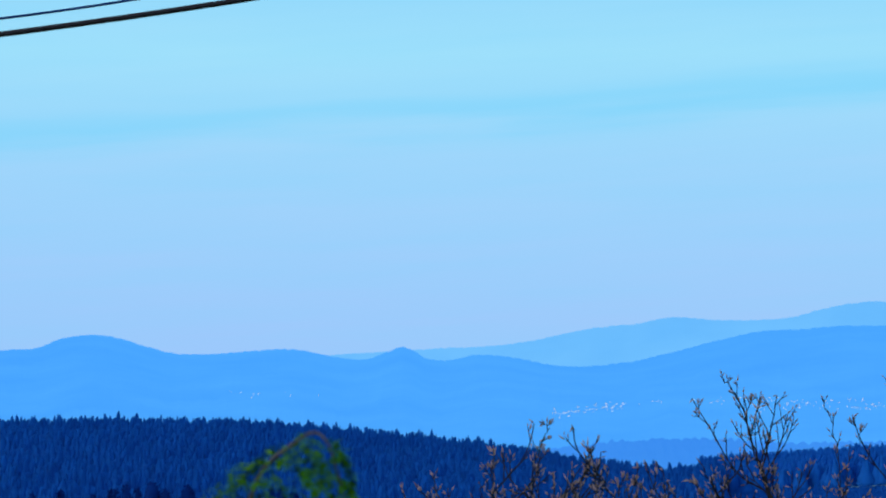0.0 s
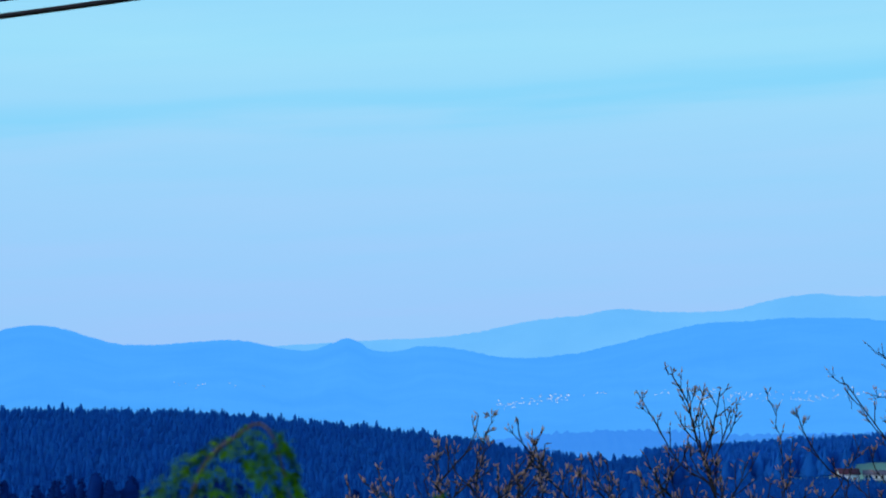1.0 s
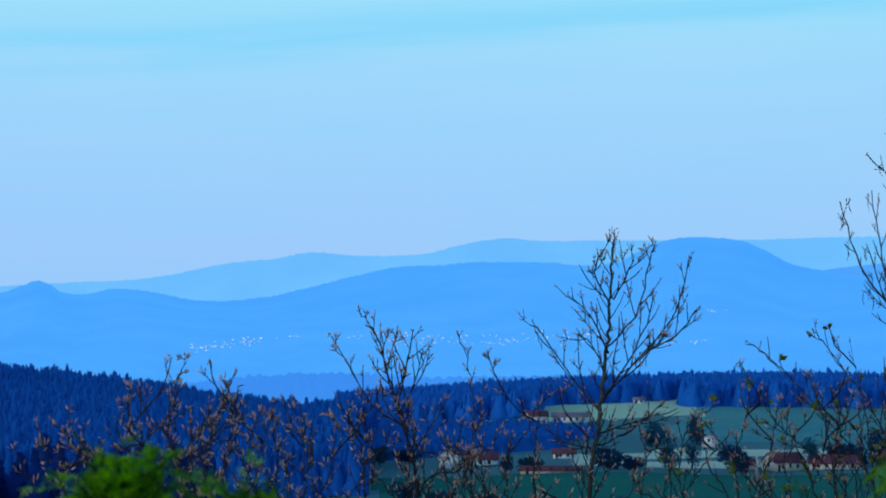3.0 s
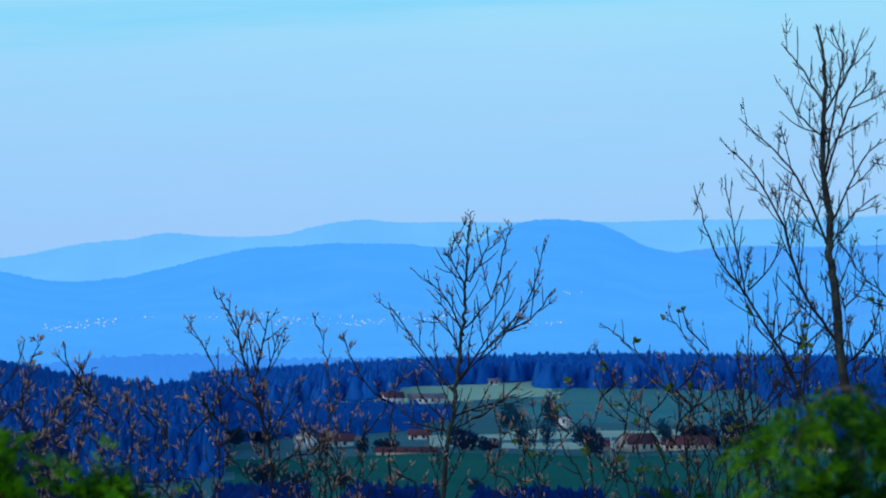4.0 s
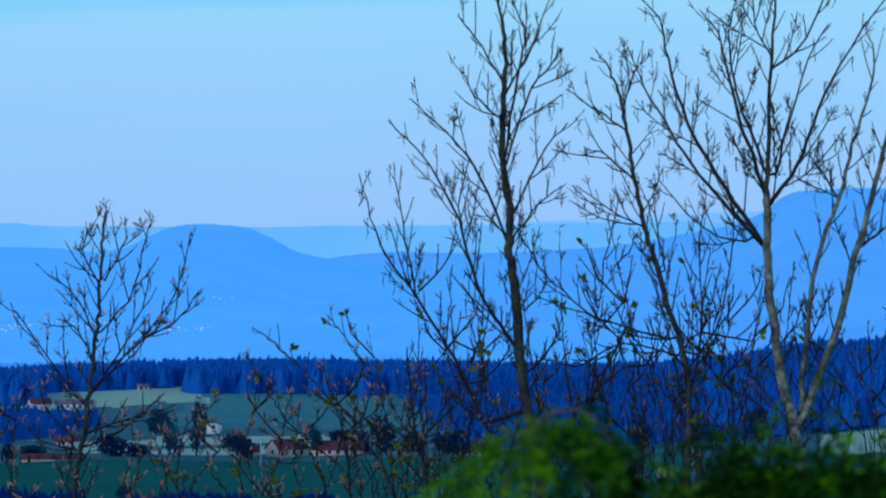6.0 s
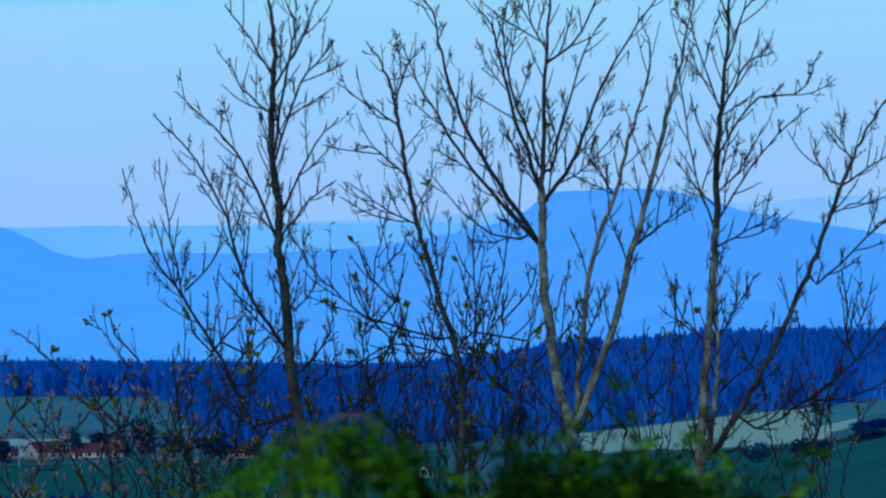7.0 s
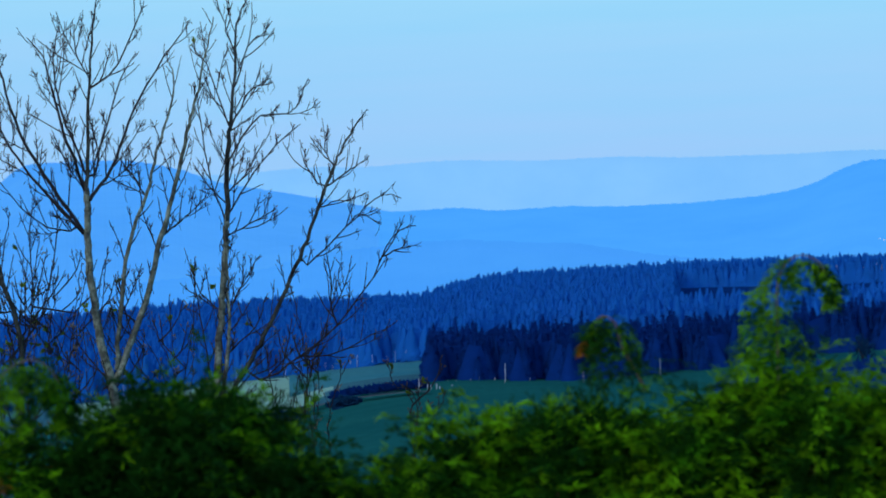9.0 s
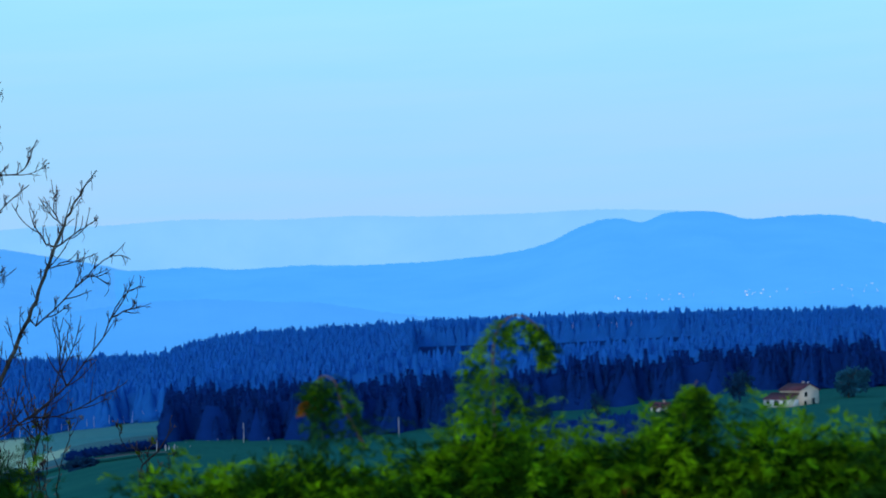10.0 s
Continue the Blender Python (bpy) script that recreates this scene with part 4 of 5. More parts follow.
        for q in range(1, n - 1):
            run += steps[q - 1]
            over = line_pts[q][2] - up
            if over < -1.25 or run < twig_gap * (1.0 if over > -low else 1.6):
                continue
            run, side = 0.0, -side
            d = line_pts[q + 1] - line_pts[q]
            d /= np.linalg.norm(d)
            rest = 1 - q / n
            twig(line_pts[q], turned(d, side * rg.uniform(0.38, 0.75)), twig_len * rg.choice((0.35, 0.6, 0.9, 1.3)) * rg.uniform(0.75, 1.25) * (0.2 + 0.8 * rest), 0.0025 + 0.0024 * rest, 2 if rg.random() < fork_share else 1)
        bud(line_pts[-1], line_pts[-1] - line_pts[-2])
    for name, build, mat in (("brushwood", tw, M_TWIG), ("bud_growth", bd, bud_mat or M_BUD_DARK), ("catkin_growth", ck, M_CATKIN), ("young_foliage", sh, M_SHOOT)):
        if build.v:
            tagged(build.part(name, mat, root), kind="stuff")
    return root


bare_tree("low bare shrub with red-brown buds", 2.31, 14.5, [
    [(0.00, -0.94), (-0.07, -0.64), (-0.05, -0.38), (0.04, -0.19)],
    [(0.14, -0.82), (0.21, -0.54), (0.25, -0.36)],
    [(0.61, -0.94), (0.54, -0.73), (0.51, -0.50)],
    [(0.37, -0.85), (0.41, -0.66), (0.45, -0.52)],
    [(0.72, -0.82), (0.71, -0.66), (0.70, -0.52)],
    [(-0.11, -0.86), (-0.19, -0.71), (-0.30, -0.50), (-0.28, -0.36)],
    [(-0.43, -0.92), (-0.53, -0.78), (-0.65, -0.64), (-0.72, -0.58)],
    [(1.05, -0.91), (0.93, -0.63), (0.84, -0.52)],
], 0.010, 201, buds=1.0, twig_gap=0.06, twig_len=0.15, low=1.2, bud_size=0.048, bud_mat=M_BUD)
bare_tree("slender bare young tree with reddish buds", 7.68, 14.8, [
    [(0.00, -1.09), (-0.07, -0.64), (-0.14, -0.41), (-0.26, -0.05), (-0.36, 0.08)],
    [(-0.10, -0.59), (-0.28, -0.47), (-0.40, -0.26), (-0.53, -0.05)],
    [(-0.12, -0.45), (-0.07, -0.24), (-0.03, -0.03)],
    [(0.00, -1.04), (0.23, -0.84), (0.30, -0.71)],
    [(-0.08, -0.64), (-0.18, -0.31), (-0.22, -0.05)],
    [(-0.10, -0.51), (-0.01, -0.31), (0.03, -0.15)],
    [(-0.06, -0.78), (0.07, -0.61), (0.11, -0.48)],
], 0.013, 202, fork_share=0.6, buds=0.9, twig_gap=0.036, twig_len=0.26, low=1.0, bud_size=0.042, bud_mat=M_BUD)
bare_tree("thin bare sapling with reddish buds", 10.35, 15.2, [
    [(0.00, -1.12), (-0.01, -0.87), (0.02, -0.56), (0.10, -0.32)],
    [(0.01, -0.59), (-0.10, -0.52), (-0.23, -0.32), (-0.28, -0.16)],
    [(-0.28, -1.12), (-0.39, -1.00), (-0.37, -0.61), (-0.42, -0.24), (-0.49, -0.05)],
], 0.010, 203, buds=0.9, twig_gap=0.07, twig_len=0.18, low=1.0, bud_size=0.042, bud_mat=M_BUD)
bare_tree("bare young tree with spreading budding branches", 11.55, 15.0, [
    [(0.00, -1.11), (0.06, -0.60), (0.09, -0.29), (0.13, 0.07), (0.14, 0.41), (0.16, 0.57)],
    [(0.09, -0.44), (0.33, -0.17), (0.51, 0.07), (0.60, 0.41)],
    [(0.13, -0.12), (0.29, 0.07), (0.36, 0.36), (0.41, 0.51)],
    [(0.36, -0.15), (0.53, -0.05), (0.64, 0.10)],
    [(0.08, -0.53), (-0.08, -0.34), (-0.27, -0.07), (-0.34, 0.03)],
    [(0.12, -0.17), (-0.00, 0.07), (-0.12, 0.17)],
    [(0.13, 0.12), (0.04, 0.29), (0.06, 0.41)],
    [(0.06, -0.65), (0.23, -0.59), (0.43, -0.52)],
    [(0.10, -0.41), (0.23, -0.22), (0.34, 0.00), (0.38, 0.22)],
    [(0.04, -0.74), (-0.16, -0.70), (-0.27, -0.61)],
    [(0.06, -0.72), (0.27, -0.61), (0.47, -0.44)],
    [(0.11, -0.32), (0.03, -0.13), (-0.06, -0.05)],
    [(0.15, 0.15), (0.23, 0.31), (0.27, 0.39)],
], 0.020, 204, fork_share=0.7, buds=0.8, catkins=0.05, twig_gap=0.034, twig_len=0.32, low=1.0, bud_size=0.034, bud_mat=M_BUD)
bare_tree("bare shrub with arching stems and first green leaves", 18.67, 14.6, [
    [(0.00, -1.02), (-0.07, -0.63), (-0.11, -0.28)],
    [(-0.15, -1.02), (-0.54, -0.44), (-0.78, -0.19), (-0.92, -0.09)],
    [(-0.32, -1.03), (-0.73, -0.56), (-0.94, -0.21)],
    [(-0.74, -1.06), (-0.84, -0.96), (-1.01, -0.73), (-1.13, -0.57)],
    [(-1.26, -1.08), (-1.30, -0.83), (-1.26, -0.60), (-1.10, -0.47)],
    [(0.09, -1.01), (-0.05, -0.74), (-0.23, -0.42), (-0.37, -0.22), (-0.53, -0.02)],
    [(-0.05, -0.74), (-0.10, -0.44), (-0.12, -0.18)],
    [(0.32, -1.02), (0.29, -0.56), (0.27, -0.30), (0.19, -0.04)],
], 0.015, 205, fork_share=0.6, buds=0.8, shoots=0.05, twig_gap=0.042, twig_len=0.26, low=1.0, bud_size=0.028, bud_mat=M_BUD)
bare_tree("tall bare tree with dark mossy trunk", 20.92, 15.0, [
    [(0.00, -0.96), (-0.01, -0.77), (-0.10, -0.34), (-0.14, 0.12), (-0.17, 0.34), (-0.17, 0.56), (-0.21, 0.83), (-0.20, 1.26), (-0.21, 1.53), (-0.25, 1.68)],
    [(-0.17, 0.56), (-0.19, 0.88), (-0.12, 1.32), (-0.10, 1.49), (-0.16, 1.67)],
    [(-0.20, 1.15), (-0.07, 1.37), (0.03, 1.62)],
    [(-0.30, -0.59), (-0.46, -0.25), (-0.66, 0.07), (-0.86, 0.35), (-0.98, 0.74)],
    [(-0.66, 0.07), (-0.73, 0.42), (-0.79, 0.79)],
    [(-0.13, -0.19), (-0.32, 0.09), (-0.44, 0.48), (-0.61, 0.79), (-0.79, 0.98)],
    [(-0.16, 0.31), (-0.34, 0.74), (-0.50, 0.94), (-0.70, 1.13)],
    [(-0.17, 0.48), (-0.00, 0.83), (0.13, 0.99)],
    [(-0.16, 0.38), (-0.04, 0.55), (0.11, 0.66)],
    [(-0.19, 0.78), (-0.07, 1.15), (0.04, 1.28), (0.09, 1.34)],
    [(-0.21, 1.02), (-0.36, 1.17), (-0.44, 1.36)],
    [(-0.21, 1.22), (-0.34, 1.42), (-0.45, 1.56)],
    [(-0.32, 0.09), (-0.40, 0.35), (-0.44, 0.56), (-0.39, 0.82)],
], 0.040, 206, fork_share=0.55, buds=0.8, catkins=0.16, twig_gap=0.042, twig_len=0.35)
bare_tree("bare tree with long arching lower branches", 23.92, 15.3, [
    [(0.00, -0.94), (-0.02, -0.29), (-0.19, 0.29), (-0.28, 0.66), (-0.36, 1.08), (-0.41, 1.27), (-0.51, 1.43)],
    [(-0.11, -0.14), (-0.50, -0.02), (-0.74, 0.18), (-0.92, 0.45)],
    [(-0.55, -0.53), (-0.53, -0.23), (-0.47, 0.19), (-0.38, 0.64)],
    [(-0.02, -0.32), (0.16, -0.05), (0.24, 0.43), (0.24, 0.64)],
    [(-0.34, 0.99), (-0.49, 1.10), (-0.68, 1.25)],
    [(-0.30, 0.72), (-0.45, 0.86), (-0.56, 0.90)],
    [(-0.13, 0.23), (-0.17, 0.43), (-0.19, 0.68)],
    [(-0.36, 1.08), (-0.31, 1.25), (-0.24, 1.34)],
    [(-0.23, 0.46), (-0.39, 0.53), (-0.58, 0.66)],
    [(-0.05, -0.23), (-0.38, -0.17), (-0.59, -0.29), (-0.83, -0.24)],
    [(-0.00, -0.47), (0.07, -0.05), (0.05, 0.37), (0.09, 0.64)],
], 0.024, 207, fork_share=0.55, buds=0.9, catkins=0.07, shoots=0.012, twig_gap=0.042, twig_len=0.35, low=0.8)
bare_tree("bare tree with pale lichen-grey forked trunk", 26.14, 15.0, [
    [(0.00, -0.92), (-0.03, -0.63), (-0.11, -0.28), (-0.17, 0.19), (-0.18, 0.63)],
    [(-0.18, 0.59), (-0.18, 0.70), (-0.17, 1.05), (-0.16, 1.36), (-0.13, 1.70), (-0.10, 1.93)],
    [(-0.18, 0.59), (-0.21, 0.70), (-0.31, 0.99), (-0.39, 1.31), (-0.44, 1.51), (-0.54, 1.65)],
    [(-0.20, 0.77), (-0.35, 1.20), (-0.38, 1.49), (-0.34, 1.74)],
    [(-0.18, 0.57), (-0.13, 0.63), (-0.03, 0.77), (0.06, 0.99), (0.15, 1.23), (0.31, 1.49), (0.48, 1.72)],
    [(-0.13, 0.74), (-0.07, 0.99), (0.02, 1.31), (0.13, 1.51)],
    [(-0.16, 1.29), (0.00, 1.42), (0.14, 1.71), (0.17, 1.80)],
    [(-0.20, 0.36), (-0.37, 0.62), (-0.52, 0.86), (-0.63, 1.09), (-0.71, 1.38), (-0.75, 1.57), (-0.86, 1.70)],
    [(-0.20, 0.36), (-0.50, 0.69), (-0.67, 0.94), (-0.82, 1.18), (-0.92, 1.42)],
    [(-0.25, 0.41), (-0.33, 0.38), (-0.55, 0.47), (-0.74, 0.69)],
    [(-0.02, -0.60), (0.17, -0.13), (0.27, 0.28), (0.36, 0.61), (0.45, 0.99), (0.50, 1.20), (0.56, 1.46), (0.62, 1.74)],
    [(0.00, -0.51), (0.02, -0.16), (0.08, 0.28), (0.19, 0.61), (0.26, 0.88), (0.35, 1.16), (0.37, 1.34), (0.33, 1.46)],
    [(0.32, 0.36), (0.47, 0.48), (0.60, 0.60)],
    [(0.19, 0.61), (0.11, 0.77), (0.06, 0.86)],
    [(-0.16, 1.36), (-0.24, 1.51), (-0.25, 1.70)],
    [(-0.05, -0.57), (-0.21, -0.39), (-0.35, -0.16)],
], 0.039, 208, fork_share=0.55, fork=0.5, buds=0.8, catkins=0.18, twig_gap=0.042, twig_len=0.35, bark=M_BARK_PALE, stems={10: 0.58, 11: 0.42, 1: 0.42, 2: 0.36, 4: 0.34, 7: 0.36})
bare_tree("tall bare tree with upright grey trunk", 28.55, 15.2, [
    [(0.00, -0.93), (0.02, -0.63), (0.05, -0.16), (0.08, 0.20), (0.09, 0.44)],
    [(0.09, 0.42), (0.10, 0.89), (0.13, 1.13), (0.15, 1.39), (0.17, 1.74), (0.25, 1.92)],
    [(0.08, 0.45), (0.25, 0.72), (0.40, 0.92), (0.57, 1.07)],
    [(0.10, 0.82), (0.30, 1.12), (0.53, 1.17), (0.65, 1.39)],
    [(0.13, 1.07), (0.23, 1.27), (0.35, 1.30)],
    [(0.16, 1.34), (0.25, 1.61), (0.37, 1.66)],
    [(0.16, 1.52), (0.09, 1.70), (0.13, 1.85)],
    [(0.07, 0.49), (-0.03, 0.76), (-0.09, 1.11), (-0.11, 1.24)],
    [(0.11, 1.07), (-0.02, 1.44), (-0.13, 1.60)],
    [(0.11, 0.64), (0.23, 0.77), (0.33, 0.97)],
    [(0.06, -0.16), (-0.06, -0.04), (-0.14, 0.11)],
    [(0.09, -0.16), (0.17, -0.04), (0.36, 0.23)],
    [(0.10, 0.35), (0.25, 0.43), (0.39, 0.51)],
    [(0.05, -0.74), (0.09, -0.42), (0.10, -0.16), (0.09, 0.13), (0.08, 0.49)],
    [(0.00, -0.71), (-0.03, -0.52), (-0.07, -0.23), (-0.12, 0.04), (-0.14, 0.18)],
], 0.030, 209, fork_share=0.55, fork=0.62, buds=0.8, catkins=0.2, shoots=0.004, twig_gap=0.042, twig_len=0.35, bark=M_BARK_PALE, stems={1: 0.62, 13: 0.55})
bare_tree("leaning bare tree with hanging catkins", 28.58, 15.0, [
    [(0.00, -0.86), (0.07, -0.71), (0.28, -0.36), (0.52, 0.14), (0.71, 0.64), (0.84, 0.93), (0.99, 1.16)],
    [(0.66, 0.68), (0.60, 0.81), (0.61, 0.92)],
    [(0.76, 0.81), (0.72, 0.91), (0.74, 1.01)],
    [(0.72, 0.66), (0.87, 0.76), (1.00, 0.84)],
    [(0.65, 0.51), (0.74, 0.55), (0.89, 0.57)],
    [(0.59, 0.15), (0.74, 0.29), (0.92, 0.46), (1.06, 0.60), (1.21, 0.58)],
    [(0.87, 0.42), (0.94, 0.48), (1.09, 0.42)],
    [(0.28, -0.59), (0.45, -0.51), (0.75, -0.27), (0.98, 0.02), (1.16, 0.34), (1.30, 0.40)],
    [(1.08, 0.20), (1.21, 0.25), (1.26, 0.27)],
    [(0.56, -0.91), (0.61, -0.56), (0.75, -0.15), (0.84, 0.17)],
    [(0.75, -0.15), (0.72, 0.08), (0.68, 0.23)],
    [(0.51, -0.45), (0.80, -0.42), (1.21, -0.23)],
], 0.024, 210, fork_share=0.55, buds=0.8, catkins=0.25, twig_gap=0.042, twig_len=0.29, low=0.8)


def fan_shrub(label, az, r, top, stems, wide, seed, **more):
    """A bare shrub: thin stems that fan out of the ground."""
    rg = random.Random(seed)
    limbs = []
    stems = max(3, int(stems * 0.65))
    for k in range(stems):
        x = (k + 0.5) / stems * 2 - 1 + rg.uniform(-0.2, 0.2)
        t = top + rg.uniform(-0.3, 0.12) - 0.15 * abs(x)
        foot, mid, tip = (x * wide * 0.35, -1.15), (x * wide * 0.75 + rg.uniform(-0.08, 0.08), (t - 1.15) * 0.5), (x * wide * 1.2 + rg.uniform(-0.10, 0.10), t)
        limbs.append([foot, mid, tip])
        for q in range(rg.choice((0, 1, 1))):
            s, u = rg.choice((-1, 1)), rg.uniform(0.25, 0.8)
            px, pz = mid[0] + (tip[0] - mid[0]) * u, mid[1] + (tip[1] - mid[1]) * u
            k2 = rg.uniform(0.15, 0.38)
            limbs.append([(px, pz), (px + s * k2 * 0.45, pz + k2 * 0.5), (px + s * k2 * 0.6, pz + k2)])
    bare_tree(label, az, r, limbs, 0.009, seed, low=1.2, **more)


for k, (az, r, top, stems, wide) in enumerate(((0.6, 14.2, -0.52, 6, 0.30), (-0.4, 14.4, -0.62, 5, 0.30), (1.5, 14.5, -0.40, 7, 0.32), (2.3, 14.1, -0.36, 8, 0.32), (4.1, 14.3, -0.42, 6, 0.30), (7.6, 14.3, -0.55, 6, 0.3), (11.4, 14.5, -0.55, 6, 0.35), (3.2, 14.0, -0.42, 7, 0.35), (5.0, 14.4, -0.50, 6, 0.30), (6.3, 14.8, -0.42, 4, 0.2), (9.2, 15.4, -0.38, 5, 0.25), (13.4, 14.7, -0.50, 5, 0.3), (15.0, 15.0, -0.42, 4, 0.25), (2.8, 14.7, -0.30, 5, 0.3), (3.7, 14.6, -0.52, 6, 0.3), (5.7, 14.2, -0.62, 5, 0.3), (8.4, 14.9, -0.62, 5, 0.3), (9.9, 14.6, -0.66, 4, 0.3), (16.2, 14.8, -0.50, 5, 0.3))):
    fan_shrub("low bare shrub with swelling red-brown buds", az, r, top, stems, wide, 300 + k, buds=0.9, twig_gap=0.085, twig_len=0.17, bud_size=0.044, bud_mat=M_BUD, fork_share=0.15)
for k, (az, r, top, stems, wide) in enumerate(((17.0, 15.6, -0.30, 5, 0.35), (18.6, 15.9, -0.22, 6, 0.35), (20.2, 16.0, -0.25, 5, 0.35), (22.0, 15.8, -0.12, 7, 0.40), (23.3, 16.0, 0.10, 6, 0.35), (24.9, 15.7, -0.10, 5, 0.3), (30.0, 15.2, -0.42, 4, 0.25), (31.2, 15.4, -0.30, 3, 0.2), (33.6, 15.4, -0.62, 2, 0.1), (19.4, 16.3, -0.45, 8, 0.5), (21.1, 16.5, -0.30, 8, 0.5), (23.9, 16.4, -0.35, 8, 0.5), (25.8, 16.2, -0.30, 6, 0.4), (27.2, 16.4, -0.50, 6, 0.4), (17.9, 16.4, -0.55, 7, 0.45), (22.7, 15.1, -0.55, 6, 0.4), (23.9, 15.5, 0.38, 7, 0.32), (22.9, 15.4, 0.05, 5, 0.25), (24.6, 15.6, 0.15, 5, 0.25), (18.2, 15.3, -0.1, 4, 0.2), (26.3, 15.5, -0.2, 4, 0.2), (21.6, 15.4, 0.45, 5, 0.3), (22.4, 15.6, 0.65, 5, 0.3), (24.2, 15.2, 0.55, 6, 0.35), (25.1, 15.6, 0.35, 5, 0.3), (27.6, 15.4, 0.25, 5, 0.3), (28.0, 15.7, 0.05, 4, 0.3), (19.8, 15.4, 0.15, 5, 0.3), (30.6, 15.3, -0.05, 4, 0.3), (17.4, 15.4, -0.05, 4, 0.3), (18.9, 15.2, 0.30, 4, 0.25))):
    fan_shrub("thin bare undergrowth with brown and greenish buds", az, r, top, stems, wide, 320 + k, buds=0.9, shoots=0.02, twig_gap=0.11, twig_len=0.20, bud_size=0.038, fork_share=0.15, bud_mat=M_BUD if k < 2 else M_BUD_TAN if k % 2 else M_BUD_DARK)

# ---------------------------------------------------------------- conifer hedge


def frond(b, p, d, length, rg, droop=0.5, width=0.5, leaf=0.05, step=0.013):
    """A feathery spray: rows of small narrow leaves to both sides of a bending line."""
    d = np.asarray(d, float) / np.linalg.norm(d)
    k = max(5, int(length / step))
    dirs = d + np.linspace(0, 1, k)[:, None] * np.array((0, 0, -droop)) + np.cumsum(rg.normal(0, 0.035, (k, 3)), axis=0)
    dirs /= np.linalg.norm(dirs, axis=1)[:, None]
    pts = np.asarray(p, float) + np.cumsum(dirs * length / k, axis=0)
    s = np.cross(d, (0, 0, 1.0))
    s = s / (np.linalg.norm(s) + 1e-9)
    sign = np.tile((1.0, -1.0), k)
    q = np.repeat(pts, 2, axis=0)
    dd = np.repeat(dirs, 2, axis=0)
    e = dd * 0.8 + sign[:, None] * s * width + rg.normal(0, 0.22, (2 * k, 3))
    e /= np.linalg.norm(e, axis=1)[:, None]
    m = np.cross(e, rg.normal(0, 1, (2 * k, 3)) * 0.5 + np.cross(s, dd))
    m /= np.linalg.norm(m, axis=1)[:, None] + 1e-9
    w = (leaf * (1.3 - np.repeat(np.linspace(0.1, 1, k), 2)) * rg.uniform(0.6, 1.3, 2 * k))[:, None]
    v = np.stack([q, q + e * w * 0.9 + m * w * 0.22, q + e * w * 2.2, q + e * w * 0.9 - m * w * 0.22], 1).reshape(-1, 3)
    i = np.arange(2 * k)[:, None] * 4
    b.add(v, np.concatenate([i + np.array([[0, 1, 2]]), i + np.array([[0, 2, 3]])]))


def bough(b, p, d, length, rg, droop, leaf):
    """A spray of sprays: a bending branchlet with smaller feathers to both sides, all in one loose plane."""
    d = np.asarray(d, float) / np.linalg.norm(d)
    k = max(5, int(length / 0.032))
    s = np.cross(d, (0, 0, 1.0))
    s = s / (np.linalg.norm(s) + 1e-9)
    cur, dd = np.asarray(p, float), d
    for q in range(k):
        dd = dd + np.array((0, 0, -droop / k)) + rg.normal(0, 0.05, 3)
        dd = dd / np.linalg.norm(dd)
        cur = cur + dd * length / k
        t = (q + 0.5) / k
        side = 1 if q % 2 else -1
        frond(b, cur, dd * 0.9 + side * s * 0.8 + rg.normal(0, 0.15, 3), length * (0.42 - 0.26 * t), rg, 0.5 * droop, 0.55, leaf)
    frond(b, cur, dd, length * 0.3, rg, droop, 0.5, leaf)


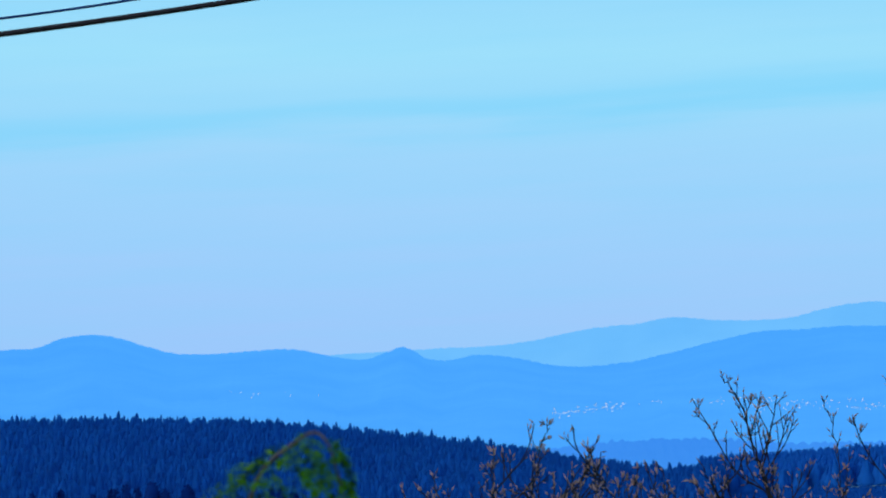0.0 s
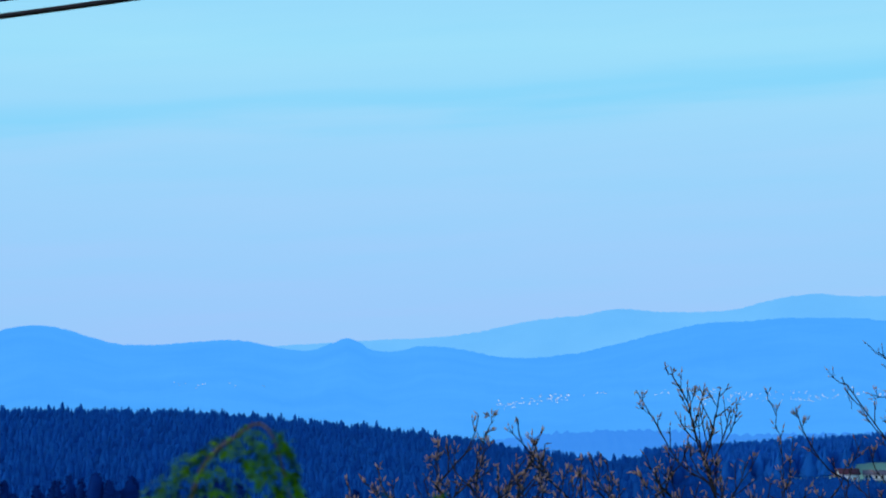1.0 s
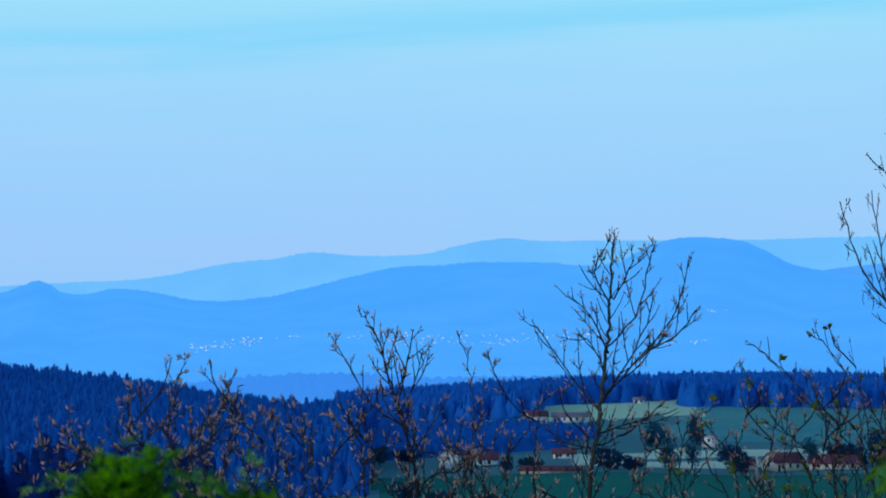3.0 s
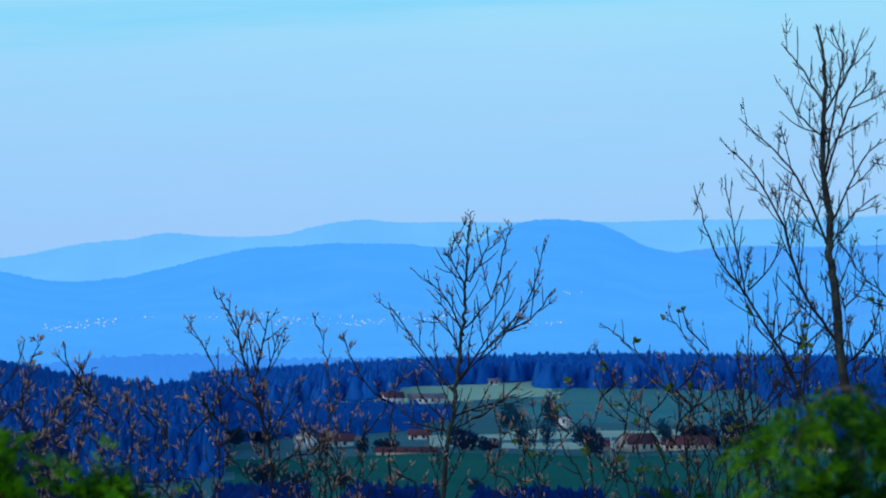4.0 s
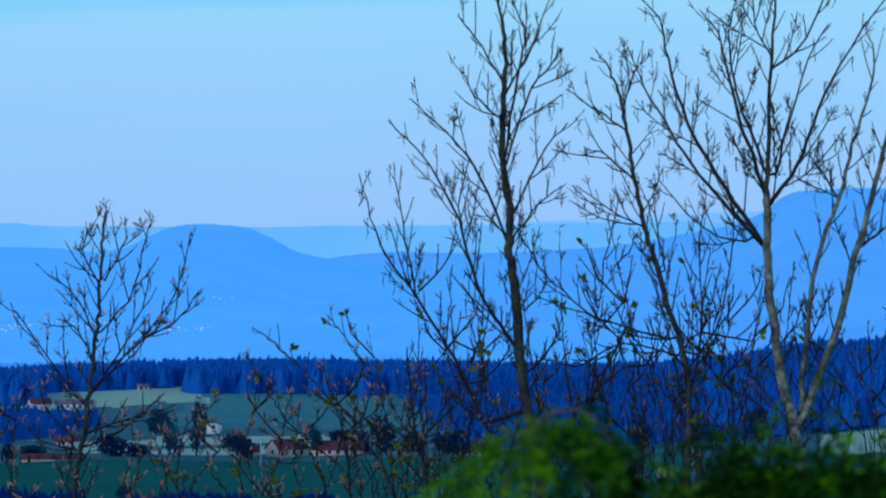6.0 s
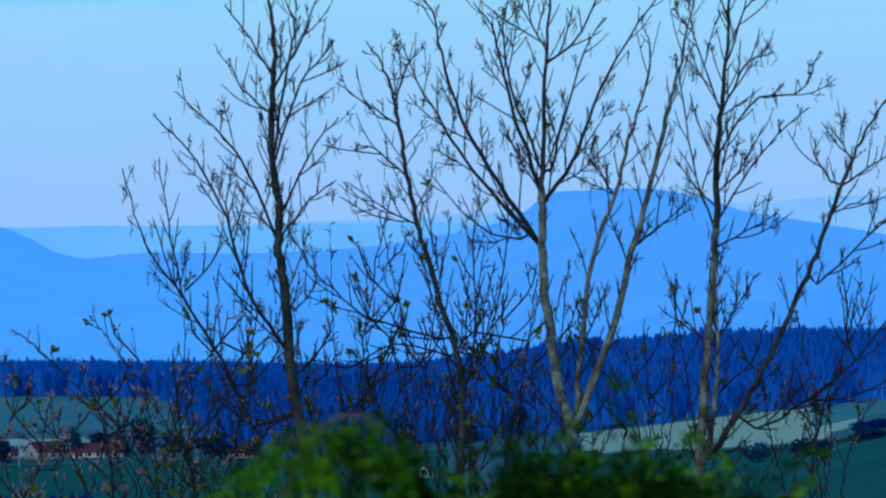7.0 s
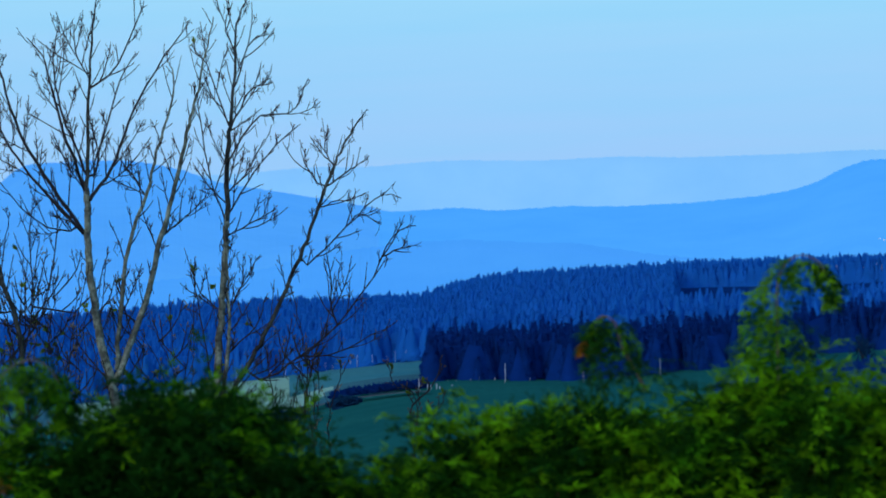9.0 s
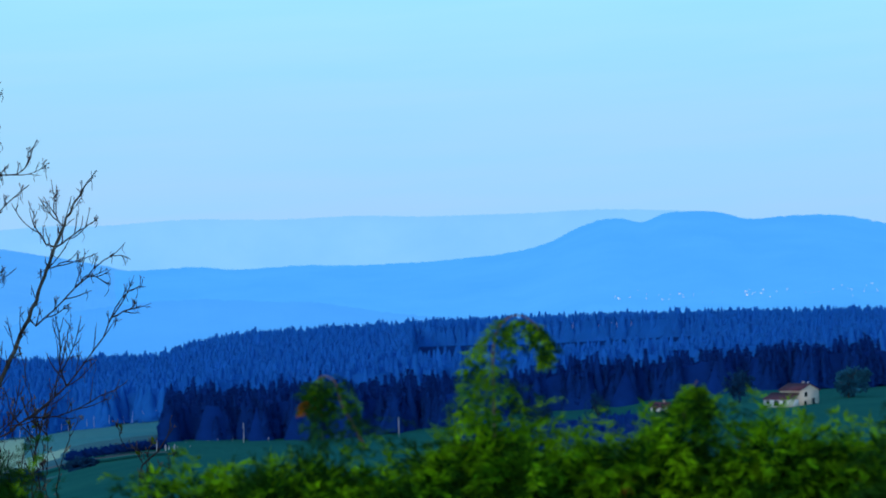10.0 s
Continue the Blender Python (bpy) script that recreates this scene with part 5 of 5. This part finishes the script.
def conifer(label, az, r, top, wide, seed, leader=None, fronds=260, dark=0.35, name="conifer_shrub", full=3, withered=False):
    """A garden conifer: stem, a full body of feathery boughs over an inside coloured in shade green, and where asked a
    bowed, drooping leader.
    """
    rg = np.random.default_rng(seed)
    root = new(name)
    gz = float(ground_z(az, r))
    root.matrix_basis = pose(*spot(az, r, gz), 0, 0, -az)
    tagged(root, label, "conifer")
    up = EYE - gz
    h = top + up
    light, shade, stem, brown = Builder(), Builder(), Builder(), Builder()
    stem.tube([(0, 0, -0.1), (0.02, 0, h * 0.5), (0, 0, h * 0.9)], [0.045, 0.03, 0.008], 6)
    for k in range(int(fronds * 1.2)):
        t = rg.uniform(0.0, 1.0)
        z = h - 0.9 * t - 0.18
        reach = wide / 2 * min(1.0, 0.1 + t * 1.5)
        a = rg.uniform(0, 2 * np.pi)
        q = rg.uniform(0.1, 0.85)
        p = np.array((math.cos(a) * reach * q, math.sin(a) * reach * q * 0.8, z))
        d = np.array((math.cos(a) * 0.55, math.sin(a) * 0.55, rg.uniform(0.3, 1.2)))
        frond(shade, p, d, rg.uniform(0.14, 0.30), rg, rg.uniform(0.2, 1.1), 0.7, rg.uniform(0.030, 0.048), 0.028)
    for k in range(int(fronds * 0.13)):
        t = rg.uniform(0.0, 1.0) ** 1.2
        z = h - 0.85 * t - 0.10
        reach = wide / 2 * min(1.0, 0.08 + t * 1.5)
        a = rg.uniform(0, 2 * np.pi)
        c = np.array((math.cos(a) * reach * 0.75, math.sin(a) * reach * 0.75, z))
        out_dir = np.array((math.cos(a) * 0.8, math.sin(a) * 0.8, rg.uniform(0.2, 1.2)))
        lump = noise.noise(Vector((c[0] + r * radians(az), c[1], c[2])) * 5.5)
        # Shade is put into colour: lower boughs more often take the dark green.
        in_shade = lump + 0.3 * rg.normal() < dark * 1.6 - 0.75 + 0.55 * t
        for w in range(5):
            bough(shade if in_shade else light, c + rg.normal(0, 0.02, 3), out_dir + rg.normal(0, 0.42, 3), rg.uniform(0.10, 0.24), rg, rg.uniform(0.5, 1.9), rg.uniform(0.015, 0.023))
        if rg.random() < 0.05:
            bough(brown, c, out_dir, 0.12, rg, 1.2, 0.016)
    for k in range(7):
        x = rg.uniform(-0.5, 0.5) * wide
        p = np.array((x, rg.uniform(-0.1, 0.1), h - 0.20 - abs(x) * 0.5))
        into = shade if rg.random() < dark - 0.1 else light
        for w in range(3):
            bough(into, p, np.array((rg.normal(0, 0.35), rg.normal(0, 0.3), 1.0)), rg.uniform(0.10, 0.25), rg, rg.uniform(0.2, 1.1), 0.016)
    if leader:
        fine = smooth_line([(x * HR / 8, 0, z * HR / 8 + up) for x, z in leader], 80)
        run = np.concatenate([[0], np.cumsum(np.linalg.norm(np.diff(fine, axis=0), axis=1))])
        pts = np.stack([np.interp(np.linspace(0, run[-1], 36), run, fine[:, c]) for c in range(3)], 1)
        stem.tube(pts, np.linspace(0.009 if az < 0 else 0.006, 0.002, 36), 6)
        for q in range(2, 36):
            t = q / 36
            for w in range(full):
                a = rg.uniform(0, 2 * np.pi)
                d = np.array((math.cos(a) - (0.35 if t < 0.6 else 0), math.sin(a) * 0.7 + 0.15, 0.5 - 1.2 * t + rg.normal(0, 0.2)))
                # Left side made the lit one by giving it the light green more often.
                bough(brown if withered and t > 0.93 else light if rg.random() < (0.1 if withered else 0.8 if d[0] < 0 or az < 0 else 0.35) else shade, pts[q], d, (0.22 * (1 - t) ** 1.2 + 0.07) * rg.uniform(0.5, 1.15), rg, rg.uniform(0.7, 1.8), 0.014)
    if brown.v:
        tagged(brown.part("withered_foliage", M_LEAF_BROWN, root, "withered red-brown sprigs"), kind="stuff")
    if light.v:
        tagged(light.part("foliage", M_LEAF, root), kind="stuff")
    tagged(shade.part("shade_foliage", M_LEAF_SHADE, root), kind="stuff")
    stem.part("stem", M_STEM, root)
    return root


HR = 7.5
conifer("young green conifer with a bowed drooping leader", -3.5, HR, -0.46, 0.24, 21, leader=((-0.148, -0.50), (-0.123, -0.346), (-0.073, -0.239), (0.015, -0.168), (0.077, -0.132), (0.122, -0.167), (0.158, -0.274), (0.195, -0.417)), fronds=40, full=2)
conifer("low rounded green conifer under bare shrubs", 0.95, HR, -0.36, 0.30, 22, fronds=260, dark=0.1)
conifer("low green conifer at the hedge's end", 3.9, HR, -0.44, 0.30, 23, fronds=150)
conifer("low rounded green conifer beside tall bare trees", 17.6, HR, -0.52, 0.45, 24, fronds=160)
conifer("green conifer with a nodding leader before a bare trunk", 20.2, HR, -0.40, 0.28, 25, leader=((-0.107, -0.490), (-0.071, -0.356), (0.000, -0.267), (0.089, -0.249), (0.160, -0.320), (0.196, -0.445)), fronds=110, dark=0.6)
HEDGE_TOP = curve_through((21.1, 22.4, 23.3, 24.3, 25.1, 26, 26.7, 27.3, 28.3, 29.7, 31.1, 31.8, 32.8, 34.1, 35.2, 36.55, 37.35, 38.35, 39.45, 40.85, 42.35, 43.05, 44.15, 45.45, 46.45, 46.85, 48.05, 49.55, 50.85),
                          (-0.45, -0.46, -0.34, -0.29, -0.28, -0.31, -0.38, -0.50, -0.59, -0.64, -0.55, -0.48, -0.41, -0.41, -0.35, -0.42, -0.44, -0.37, -0.30, -0.29, -0.32, -0.36, -0.32, -0.28, -0.28, -0.31, -0.32, -0.29, -0.32))
LEADERS = {35.9: ((0.160, -0.392), (0.125, -0.320), (0.071, -0.223), (0.045, -0.134), (-0.009, -0.116), (-0.053, -0.196)),
           40.65: ((0.000, -0.427), (0.000, -0.178), (0.000, -0.020), (0.025, 0.068), (0.090, 0.112), (0.165, 0.075), (0.215, -0.030)),
           45.8: ((0.000, -0.338), (0.010, -0.270), (0.030, -0.200), (0.060, -0.150))}
k, az = 0, 21.9
while az < 53:
    lead = next((v for q, v in LEADERS.items() if abs(q - az) < 0.6), None)
    here = next((q for q in LEADERS if abs(q - az) < 0.6), az)
    conifer("dense green conifer of a garden hedge", here, HR + 0.12 * math.sin(k * 2.1), float(HEDGE_TOP(here)) + 0.03 * math.sin(k * 1.7), 0.34 + 0.06 * math.sin(k), 40 + k, lead, 300, 0.62 - 0.42 * min(1.0, max(0.0, (here - 28.5) / 6)) - 0.40 * min(1.0, max(0.0, (here - 40) / 6)), "hedge_conifer", 2 if here == 35.9 else 3, here == 35.9)
    k, az = k + 1, az + 1.15

# ---------------------------------------------------------------- cables and gate pillar


def cable(label, p, q, rad, mat):
    p, q = Vector(p), Vector(q)
    d = (q - p)
    pts = [p + d * t + Vector((0, 0, 0.02 * (t - 0.5) ** 2)) for t in np.linspace(-3, 5, 40)]
    b = Builder()
    b.tube(pts, [rad] * 40, 8)
    tagged(new("overhead_cable", b.mesh("overhead_cable", mat, True)), label, "cable")


cable("thick dark red-brown overhead cable against the sky", spot(-10.03, 14, EYE + 1.961), spot(-4.41, 14, EYE + 2.185), 0.016, M_CABLE)
cable("thin dark overhead cable against the sky", spot(-10.03, 16, EYE + 2.343), spot(-6.86, 16, EYE + 2.491), 0.0085, M_CABLE_BLUE)

# Out of view, added only to darken the right face of the gate pillar.
conifer("unseen dark conifer added to shade the gate pillar", 52.7, 6.7, -0.22, 0.50, 91, None, 420, 1.6, "hedge_conifer")

pillar = new("gate_pillar")
PR = 7.1
pillar.matrix_basis = pose(*spot(48.88, PR, float(ground_z(48.4, PR))), 0, 0, -48.88 - 28)
tagged(pillar, "grey concrete gate pillar with a dark cap", "pillar")
ptop = EYE - float(ground_z(48.4, PR)) - 0.578
b = Builder()
b.box((-0.114, -0.114, -0.2), (0.114, 0.114, ptop - 0.012))
b.part("shaft", M_CONCRETE, pillar)
b = Builder()
b.box((-0.122, -0.122, ptop - 0.012), (0.122, 0.122, ptop + 0.006))
b.part("cap", M_CAP, pillar)
